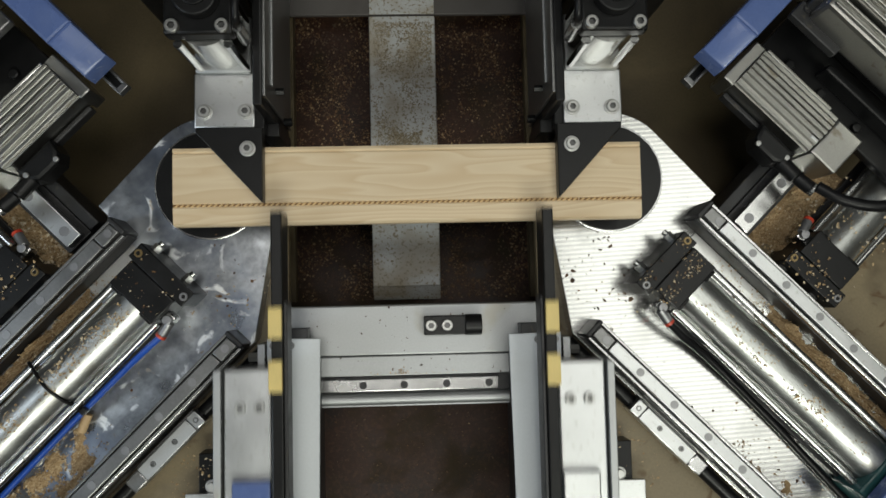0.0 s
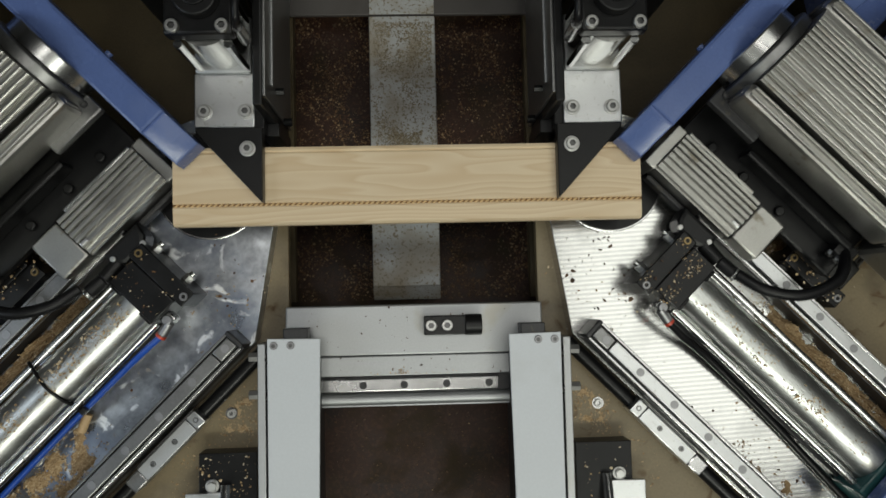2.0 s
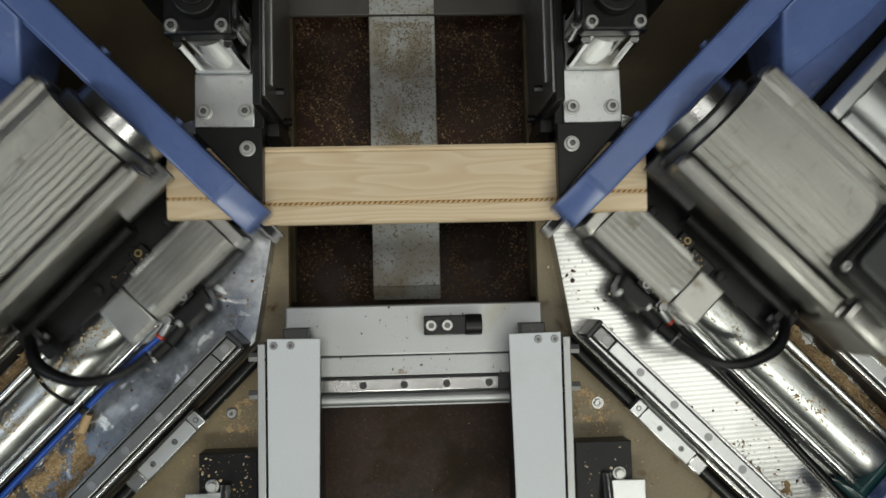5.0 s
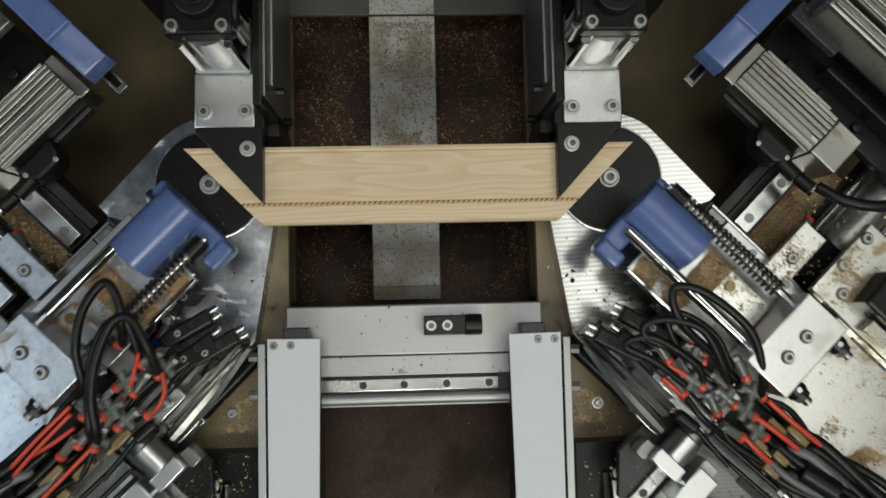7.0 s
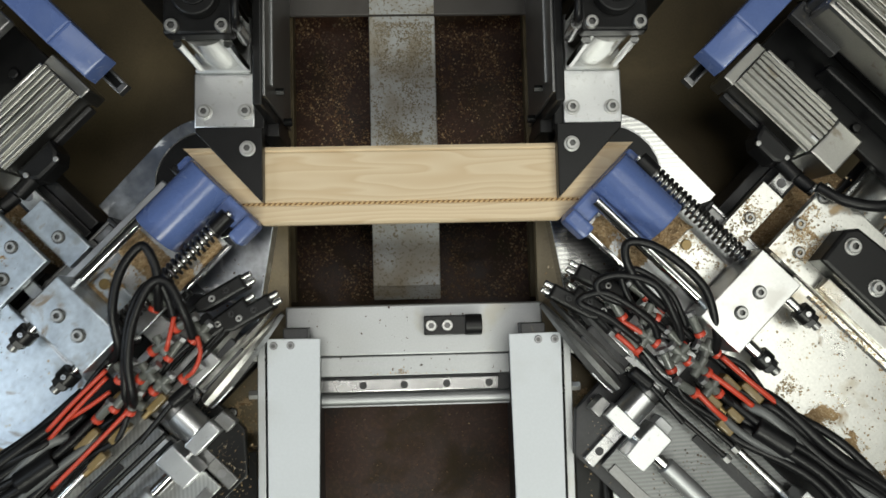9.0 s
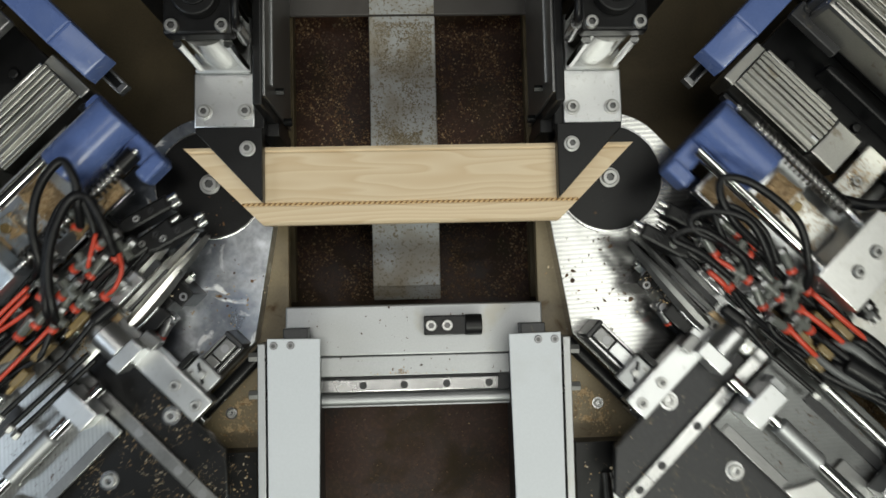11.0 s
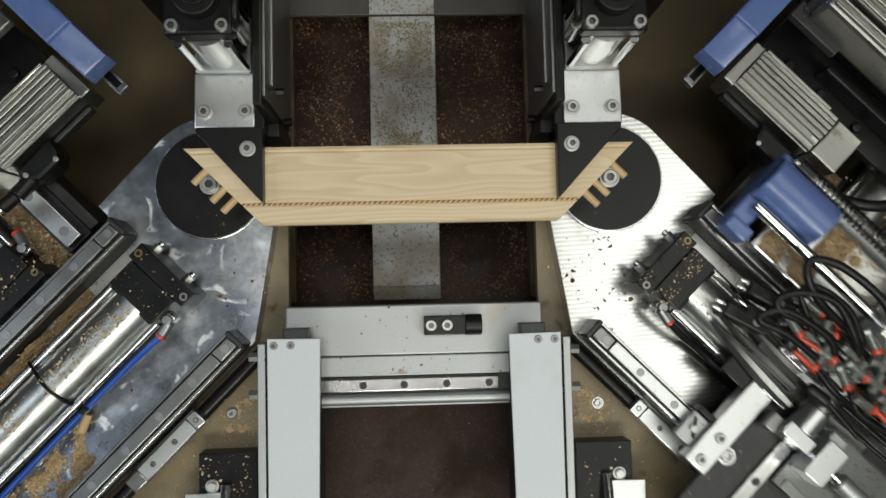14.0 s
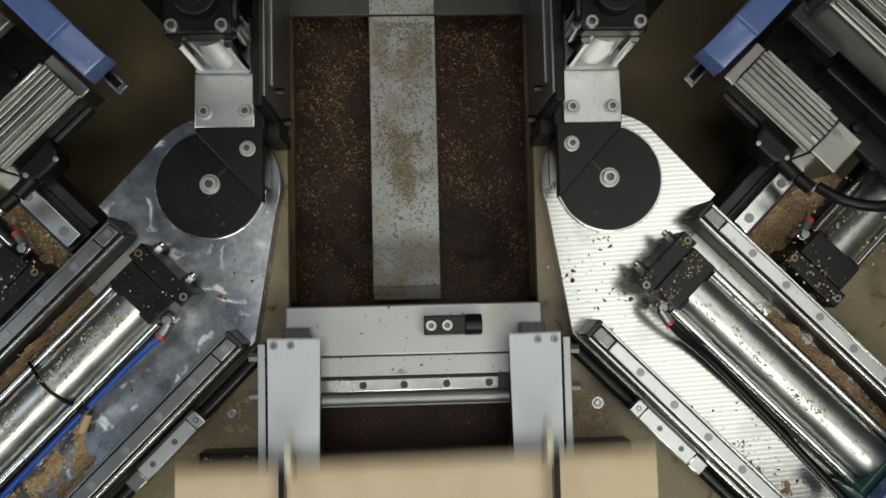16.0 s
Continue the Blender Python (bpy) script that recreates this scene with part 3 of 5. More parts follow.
# ---- clamps ----
def clamp(side):
    on_axis(side)
    t = thing("clamp", "vertical pneumatic clamp with silver bracket and black triangular foot", "clamp", group="board clamps")
    part("column", box(B(), 0.1535, 0.1635, 0.205, 0.55, -0.03, 0.14, 0.002), BLACK, t, "black column plate")
    part("column_face", box(B(), 0.1505, 0.1535, 0.215, 0.55, -0.03, 0.138, 0.0008), RAIL_DARK, t, "grey inner plate")
    # Pale strip added as the highlight along the column's edge.
    part("column_edge", box(B(), 0.1485, 0.1505, 0.235, 0.55, 0.10, 0.106, 0.0005), ALU_MATT, t)
    part("column_tab", box(B(), 0.1505, 0.172, 0.190, 0.205, -0.03, 0.055, 0.001), BLACK, t)
    part("column_bolt", rod(B(), (0.141, 0.214, 0.02), (0.1505, 0.214, 0.02), 0.005, 6), BLACK, t)
    part("column_bolt", rod(B(), (0.141, 0.236, 0.075), (0.1505, 0.236, 0.075), 0.004, 6), BLACK, t)
    f = part("foot", prism(B(), [(0.236, 0.193), (0.236, 0.188), (0.1645, 0.110), (0.163, 0.110), (0.163, 0.193)], 0.0765, 0.090, 0.0012), BLACK, t, "black triangular foot")
    part("foot_bolt", washer_bolt(0.179, 0.169, 0.090), ZINC, f)
    part("foot_pad", box(B(), 0.163, 0.238, 0.19, 0.25, 0.06, 0.0785, 0.001), BLACK, t)
    b = part("bracket", box(B(), 0.1725, 0.2385, 0.194, 0.255, 0.0785, 0.0845, 0.0015), ALU, t, "silver bracket")
    for x in (0.182, 0.227):
        part("bracket_bolt", washer_bolt(x, 0.2115, 0.0845), ZINC, b)
    c = part("cylinder", rod(B(), (0.205, 0.285, 0.084), (0.205, 0.285, 0.172), 0.0285, 56), CYL, t, "silver cylinder body")
    part("cylinder_foot", box(B(), 0.174, 0.236, 0.253, 0.317, 0.0845, 0.092, 0.003), ALU_MATT, c)
    for x in (0.180, 0.230):
        for y in (0.259, 0.311):
            part("tie_rod", rod(B(), (x, y, 0.088), (x, y, 0.172), 0.0046, 18), CHROME, c)
    h = part("head", box(B(), 0.1715, 0.2385, 0.262, 0.332, 0.172, 0.192, 0.003), BLACK, t, "black cylinder head")
    for x in (0.181, 0.229):
        for y in (0.2695, 0.3235):
            part("head_bolt", screw(B(), x, y, 0.192, 0.0068, True), ZINC, h)
    part("cap", rod(B(), (0.205, 0.298, 0.192), (0.205, 0.298, 0.206), 0.022, 32, bevel=0.002), PLASTIC, h)
    part("cap_ring", rod(B(), (0.205, 0.298, 0.206), (0.205, 0.298, 0.209), 0.013, 24, bevel=0.001), BLACK, h)
    part("elbow", rod(B(), (0.167, 0.27, 0.15), (0.167, 0.27, 0.19), 0.006, 14), STEEL, h)
    part("air_hose", hose(B(), [(0.167, 0.27, 0.19), (0.166, 0.275, 0.203), (0.165, 0.30, 0.206), (0.164, 0.36, 0.19), (0.164, 0.5, 0.19)], 0.004), RUBBER, h, soft=True)
    part("rear_body", box(B(), 0.18, 0.30, 0.34, 0.55, -0.03, 0.15, 0.004), BLACK, t)
    r = thing("board_rest", "black steel rest block beneath the clamp foot", "block", group="board rests")
    part("rest", prism(B(), [(0.215, 0.186), (0.169, 0.135), (0.169, 0.186)], 0.0055, 0.0545, 0.001), BLACK, r)


for s in SIDES:
    clamp(s)


# ---- push-out plates at the front ----
def side_frame(side):
    on_axis(side)
    t = thing("side_frame", "dark steel side frame with small screws beside the white plate", "frame", group="side frames")
    part("frame_plate", box(B(), 0.171, 0.180, -0.34, -0.047, -0.03, 0.042, 0.001), ALU_MATT, t)
    part("inner_bar", box(B(), 0.113, 0.165, -0.36, -0.05, -0.03, 0.020, 0.002), DARK_STEEL, t)
    for y in (-0.062, -0.105):
        part("screw", rod(B(), (0.180, y, 0.034), (0.191, y, 0.034), 0.0055, 6, bevel=0.0006), ZINC, t)
        part("screw", rod(B(), (0.166, y - 0.003, 0.036), (0.172, y - 0.003, 0.036), 0.006, 12), BLACK, t)
    b = thing("foot_block", "dark steel block with a bolt and chips on the base plate", "block", group="foot blocks")
    part("block", box(B(), 0.19, 0.258, -0.34, -0.176, -0.03, 0.0, 0.001), BLACK, b)
    tagged(part("chip_litter", flake_mesh([(0.192, 0.256, -0.25, -0.178, 0.0, 90 if side < 0 else 25, 0.0012)], 51), CHIP_PALE, b, "scattered pale chips"), kind="stuff")
    part("bolt", screw(B(), 0.242, -0.214, 0.0, 0.006, False), ZINC, b)
    part("pin", rod(B(), (0.226, -0.214, 0.0), (0.226, -0.30, 0.03), 0.0065, 20), CHROME, b)
    part("pad", box(B(), 0.226, 0.272, -0.30, -0.221, 0.0, 0.006, 0.001), ALU, b)


def push_plate(side):
    on_axis(side)
    t = thing("push_plate", "white painted sliding push plate with two small screws", "plate", group="push plates")
    p = part("plate", prism(B(), [(0.1075, -0.042), (0.1675, -0.041), (0.167, -0.285), (0.1115, -0.285)], 0.047, 0.050, 0.0008), WHITE, t)
    part("carrier", box(B(), 0.122, 0.150, -0.28, -0.030, 0.0215, 0.047, 0.001), DARK_STEEL, t)
    for x in (0.141, 0.160):
        part("screw", screw(B(), x, -0.049, 0.050, 0.0045, True, 0.002), PLUG, p)
    return t


PUSH = {}
for s in SIDES:
    side_frame(s)
    PUSH[s] = push_plate(s)


# ---- boards ----
BZ0, BZ1 = 0.055, 0.0745
PROFILE = [(-0.0435, 0.0), (-0.0435, 0.013), (-0.041, 0.0165), (-0.024, 0.0180), (-0.0225, 0.0172), (-0.0190, 0.0172), (-0.0175, 0.0185), (0.036, 0.0190), (0.0385, 0.0175), (0.0405, 0.0195), (0.0435, 0.0185), (0.0435, 0.0)]


def moulding(bm, ends):
    """The board's section swept from one end to the other; ends: x at each end as a function of y."""
    rows = []
    for y, z in PROFILE:
        rows.append([bm.verts.new((ends[0](y) + (ends[1](y) - ends[0](y)) * k / 12, y, z)) for k in range(13)])
    n = len(rows)
    for i in range(n):
        for k in range(12):
            bm.faces.new((rows[i][k], rows[i][k + 1], rows[(i + 1) % n][k + 1], rows[(i + 1) % n][k]))
    bm.faces.new([r[0] for r in rows])
    bm.faces.new([r[-1] for r in rows][::-1])
    bmesh.ops.recalc_face_normals(bm, faces=bm.faces[:])
    return bm


def rope(bm, x0, x1):
    """The carved twist that runs along the board."""
    n = int((x1 - x0) / 0.0058)
    for k in range(n):
        x = x0 + (k + 0.5) * (x1 - x0) / n
        ret = bmesh.ops.create_uvsphere(bm, u_segments=6, v_segments=4, radius=1)
        m = Matrix.Translation((x, -0.02075, 0.0172)) @ pose(0, 0, 0, 0, 0, 30) @ Matrix.Diagonal((0.0036, 0.0014, 0.0016, 1))
        bmesh.ops.transform(bm, matrix=m, verts=ret["verts"])
    return bm


BX0, BX1, BY = -0.2655, 0.2605, 0.130
MID0, MID1 = -0.2105, 0.2095
half_kerf = 0.00004


def board(name, label, left, right, x0, x1):
    MIRROR["axis"] = None
    t = thing(name, label, "board", pose(0, BY, BZ0))
    part("moulding", moulding(B(), (left, right)), PINE, t)
    part("groove", box(B(), x0, x1, -0.0222, -0.0193, 0.0169, 0.0176, 0), DARK_ROPE, t, "dark carved groove")
    part("rope_carving", rope(B(), x0 + 0.001, x1 - 0.001), ROPE, t, "carved rope line")
    return t


DARK_ROPE = material("groove_shade", (0.22, 0.11, 0.035), 0.7, 0.0, 0.2, 90, 0.2, 500)
cut_l = lambda y: MID0 - y
cut_r = lambda y: MID1 + y
YR = -0.0207
BOARD = board("board", "pale pine moulding board with a carved rope line", lambda y: cut_l(y) + half_kerf, lambda y: cut_r(y) - half_kerf, cut_l(YR) + 0.0005, cut_r(YR) - 0.0005)
OFFCUT = {
    -1: board("offcut", "triangular pine offcut at the mitred end of the board", lambda y: BX0, lambda y: cut_l(y) - half_kerf, BX0, cut_l(YR) - 0.0005),
    1: board("offcut", "triangular pine offcut at the mitred end of the board", lambda y: cut_r(y) + half_kerf, lambda y: BX1, cut_r(YR) + 0.0005, BX1)}
NEXT_BOARD = board("board", "uncut pine moulding board arriving on the loader", lambda y: BX0, lambda y: BX1, BX0, BX1)


# ---- saws ----
def rounded(x0, x1, y0, y1, r):
    """A rectangle with round corners."""
    out = []
    for cx, cy, a0 in ((x1 - r, y1 - r, 0), (x0 + r, y1 - r, 90), (x0 + r, y0 + r, 180), (x1 - r, y0 + r, 270)):
        out += [(cx + r * math.cos(radians(a0 + 18 * k)), cy + r * math.sin(radians(a0 + 18 * k))) for k in range(6)]
    return out


def finned(bm, u0, u1, v, z, w, h, n, d=0.0032):
    """An extruded motor housing along u: a rounded body with n fins across its top."""
    prof = []
    for k in range(n):
        a, b = -w / 2 + w * k / n, -w / 2 + w * (k + 1) / n
        f = lambda y: h * math.sqrt(max(0.0, 1 - 0.55 * (2 * y / w) ** 2))
        c = f((a + b) / 2)
        prof += [(a, c - d), (a + 0.22 * (b - a), c - d), (a + 0.30 * (b - a), c - 0.2 * d), (a + 0.42 * (b - a), c), (a + 0.82 * (b - a), c), (a + 0.94 * (b - a), c - 0.2 * d)]
    pts = prof + [(w / 2, h * 0.6), (w / 2, -h * 0.6), (w / 4, -h), (-w / 4, -h), (-w / 2, -h * 0.6)]
    a = [bm.verts.new((u0, v + y, z + q)) for y, q in pts]
    b = [bm.verts.new((u1, v + y, z + q)) for y, q in pts]
    for i in range(len(pts)):
        j = (i + 1) % len(pts)
        bm.faces.new((a[i], a[j], b[j], b[i]))
    bm.faces.new(a)
    bm.faces.new(b[::-1])
    bmesh.ops.recalc_face_normals(bm, faces=bm.faces[:])
    return bm


def saw(side):
    on_arm(side)
    t = thing("saw", "blue guarded mitre saw with a grey finned motor on a slide", "saw", arm(side), "mitre saws")
    g = part("guard", prism(B(), [(-0.031, -0.150), (0.003, -0.150), (0.003, 0.62), (-0.031, 0.62)], 0.080, 0.126, 0.003), BLUE, t, "blue painted blade guard")
    tip = prism(B(), [(-0.0305, -0.1495), (-0.0305, -0.194), (0.0025, -0.194), (0.0025, -0.1495)], 0.079, 0.1255, 0.003)
    for w in tip.verts:
        w.co.z -= 0.42 * max(0.0, -0.150 - w.co.y) * (1 if w.co.z > 0.1 else 0)
    part("guard_tip", tip, BLUE, g)
    for v in (-0.06, 0.05, 0.16):
        part("guard_bolt", rod(B(), (-0.0355, v, 0.112), (-0.031, v, 0.112), 0.0042, 18), BLUE, g)
    part("weld_bead", box(B(), 0.0025, 0.0055, -0.05, 0.128, 0.118, 0.122, 0.001), BLUE, g)
    wing = prism(B(), [(0.0035, 0.136), (0.055, 0.100), (0.066, 0.106), (0.083, 0.22), (0.088, 0.62), (0.0035, 0.62)], 0.020, 0.124, 0.004)
    for w in wing.verts:
        w.co.z -= 0.55 * max(0.0, w.co.x) * (1 if w.co.z > 0.06 else 0)
    part("guard_wing", wing, BLUE, g)
    part("slot_arm", box(B(), -0.022, -0.019, -0.224, -0.19, 0.076, 0.088, 0.0008), RAIL_DARK, g)
    part("slot_arm", box(B(), -0.011, -0.008, -0.224, -0.19, 0.076, 0.088, 0.0008), RAIL_DARK, g)
    part("slot_nose", box(B(), -0.022, -0.008, -0.226, -0.219, 0.076, 0.088, 0.001), RAIL_DARK, g)
    part("slot_floor", box(B(), -0.019, -0.011, -0.219, -0.19, 0.076, 0.080, 0), BLACK, g)
    blade = B()
    rod(blade, (-0.0162, -0.10, 0.062), (-0.0142, -0.10, 0.062), 0.030, 48)
    part("blade", blade, STEEL, t, "steel saw blade")
    part("flange", rod(B(), (0.001, -0.014, 0.100), (0.020, -0.014, 0.100), 0.052, 48, bevel=0.002), STEEL, t)
    part("flange_ring", rod(B(), (0.020, -0.014, 0.100), (0.034, -0.014, 0.100), 0.062, 48, bevel=0.002), RAIL_DARK, t)
    mot = part("motor", finned(B(), 0.034, 0.256, -0.008, 0.105, 0.106, 0.070, 15, 0.0030), FIN, t, "grey finned motor housing")
    for v0, v1 in ((-0.0835, -0.0635), (0.0480, 0.0690)):
        part("motor_rib", box(B(), 0.030, 0.258, v0, v1, 0.095, 0.148, 0.006), FIN, mot)
        part("motor_lip", box(B(), 0.036, 0.252, v0 + 0.004, v0 + 0.0075, 0.147, 0.1525, 0.0015), FIN, mot)
        part("motor_lip", box(B(), 0.036, 0.252, v1 - 0.0075, v1 - 0.004, 0.147, 0.1525, 0.0015), FIN, mot)
        for u in (0.029, 0.2575):
            part("motor_clip", box(B(), u, u + 0.007, v0 + 0.003, v1 - 0.003, 0.110, 0.142, 0.002), FIN, mot)
    bell = box(B(), 0.2645, 0.332, -0.079, 0.066, 0.04, 0.146, 0.008)
    part("end_bell", bell, FIN, mot)
    part("bell_neck", box(B(), 0.256, 0.266, -0.062, 0.046, 0.05, 0.140, 0.003), DARK_STEEL, mot)
    j = part("junction_box", prism(B(), rounded(0.211, 0.313, -0.0605, 0.0420, 0.016), 0.160, 0.186, 0.004), PLASTIC, mot, "black junction box")
    part("box_lid", prism(B(), rounded(0.219, 0.2985, -0.0475, 0.0270, 0.010), 0.186, 0.196, 0.003), LID, mot, "dark grey lid")
    for u, v in ((0.2165, 0.0355), (0.2165, -0.0545), (0.307, -0.0525), (0.307, 0.0355)):
        part("box_screw", screw(B(), u, v, 0.186, 0.0046, True, 0.003), ZINC, j)
    part("mount_bar", box(B(), 0.014, 0.082, -0.094, -0.0715, 0.094, 0.106, 0.002), DARK_STEEL if side > 0 else RAIL_DARK, t, "grey mounting block")
    for u in (0.024, 0.052):
        part("mount_screw", screw(B(), u, -0.077, 0.106, 0.0042, True, 0.002), DARK_STEEL, t)
    part("mount_ledge", box(B(), 0.02, 0.262, -0.125, -0.06, 0.035, 0.050, 0.003), BLACK, t)
    part("mount_rib", box(B(), 0.09, 0.25, -0.096, -0.086, 0.050, 0.078, 0.003), BLACK, t)
    for u in (0.060, 0.110, 0.168):
        part("ledge_knob", rod(B(), (u, -0.108, 0.050), (u, -0.108, 0.0565), 0.006, 18, bevel=0.002), PLASTIC, t)
    part("cable_gland", box(B(), 0.238, 0.262, -0.106, -0.086, 0.050, 0.072, 0.002), PLASTIC, t)
    for u in (0.240, 0.251):
        part("gland_nut", rod(B(), (u, -0.1105, 0.064), (u, -0.1055, 0.064), 0.0045, 6), STEEL, t)
    sm = part("small_motor", finned(B(), 0.018, 0.1335, -0.156, 0.074, 0.055, 0.027, 7, 0.0042), FIN, t, "small finned motor")
    part("front_flange", box(B(), 0.003, 0.018, -0.186, -0.126, 0.046, 0.092, 0.002), FIN, sm)
    part("end_cap", box(B(), 0.1345, 0.1725, -0.183, -0.131, 0.046, 0.0985, 0.0025), FIN, sm, "plain grey end cap")
    part("side_bar", box(B(), 0.020, 0.120, -0.1285, -0.1245, 0.07, 0.094, 0.001), STEEL if side < 0 else FIN, sm)
    part("side_ledge", box(B(), 0.020, 0.132, -0.191, -0.1845, 0.05, 0.066, 0.002), DARK_STEEL, sm)
    for u, v in ((0.123, -0.149), (0.123, -0.171)):
        part("fin_mark", box(B(), u, u + 0.010, v, v + 0.004, 0.0965, 0.0995, 0.001), ALU, sm)
    c = part("connector", prism(B(), [(0.076, -0.188), (0.080, -0.206), (0.090, -0.2145), (0.116, -0.2145), (0.128, -0.205), (0.128, -0.188)], 0.05, 0.082, 0.005), PLASTIC, sm, "black plug housing")
    part("connector_nut", rod(B(), (0.122, -0.2045, 0.072), (0.148, -0.2075, 0.076), 0.0092, 18, bevel=0.002), PLASTIC, c)
    for u, v in ((0.087, -0.2115), (0.123, -0.2005)):
        part("connector_screw", rod(B(), (u, v, 0.081), (u, v, 0.0845), 0.0032, 18, bevel=0.0006), ZINC, c)
    part("cable_plug", rod(B(), (0.148, -0.2075, 0.078), (0.168, -0.2075, 0.082), 0.0082, 18, bevel=0.001), RUBBER, c)
    part("plug_ring", rod(B(), (0.168, -0.2075, 0.082), (0.173, -0.2072, 0.083), 0.0085, 18, bevel=0.001), STEEL, c)
    part("motor_cable", hose(B(), [(0.172, -0.2072, 0.083), (0.204, -0.201, 0.092), (0.237, -0.178, 0.096), (0.256, -0.141, 0.092), (0.257, -0.115, 0.080), (0.250, -0.096, 0.066)], 0.0060, 14, 22, 0.16), RUBBER, t, "black corrugated cable", soft=True)
    for o in [sm] + list(sm.children_recursive):
        o.data.transform(Matrix.Translation((0.009, 0.008 if side > 0 else 0.0, -0.030)))
    for o in t.children_recursive:
        if o.name.startswith("slot_"):
            o.data.transform(Matrix(((1.019, 0, 0, 0.0013), (0, 1.019, 0, 0.0145 * side), (0, 0, 1, -0.0200), (0, 0, 0, 1))))
    part("guard_skirt", box(B(), 0.060, 0.108, 0.118, 0.62, 0.022, 0.050, 0.004), BLUE, g, "blue painted skirt")
    for v in (0.02, 0.10, 0.22):
        part("guard_seam", box(B(), -0.0275, -0.0262, v - 0.16, v - 0.09, 0.1262, 0.1268, 0), BLUE, g)
    fr = part("slide_frame", box(B(), 0.118, 0.134, 0.0945, 0.62, 0.06, 0.112, 0.003), ALU, t, "silver slide frame")
    part("frame_bar", box(B(), 0.217, 0.233, 0.112, 0.62, 0.06, 0.1115, 0.003), ALU, fr)
    part("frame_bar", box(B(), 0.1345, 0.42, 0.0945, 0.1115, 0.06, 0.112, 0.003), ALU, fr)
    for v in (0.22, 0.36, 0.50):
        part("frame_bar", box(B(), 0.1345, 0.2165, v, v + 0.012, 0.05, 0.108, 0.002), ALU, fr)
    part("frame_bar", box(B(), 0.234, 0.42, 0.26, 0.272, 0.05, 0.108, 0.002), ALU, fr)
    part("frame_floor", box(B(), 0.10, 0.42, 0.09, 0.62, 0.03, 0.045, 0.002), BLACK, fr)
    part("frame_drum", rod(B(), (0.14, 0.155, 0.062), (0.205, 0.155, 0.062), 0.028, 28), ALU_MATT, fr)
    part("frame_drum", rod(B(), (0.25, 0.18, 0.062), (0.39, 0.18, 0.062), 0.032, 28), ALU_MATT, fr)
    part("slide_shoe", box(B(), 0.05, 0.32, -0.05, 0.4, 0.018, 0.034, 0.002), BLACK, t)
    return t


SAW = {s: saw(s) for s in SIDES}


# ---- drilling and dowelling heads ----
def spring(bm, u0, u1, v, z, r, turns):
    n = turns * 12
    return hose(bm, [(u0 + (u1 - u0) * k / n, v + r * math.cos(k * math.pi / 6), z + r * math.sin(k * math.pi / 6)) for k in range(n + 1)], 0.0020, 8, 1)


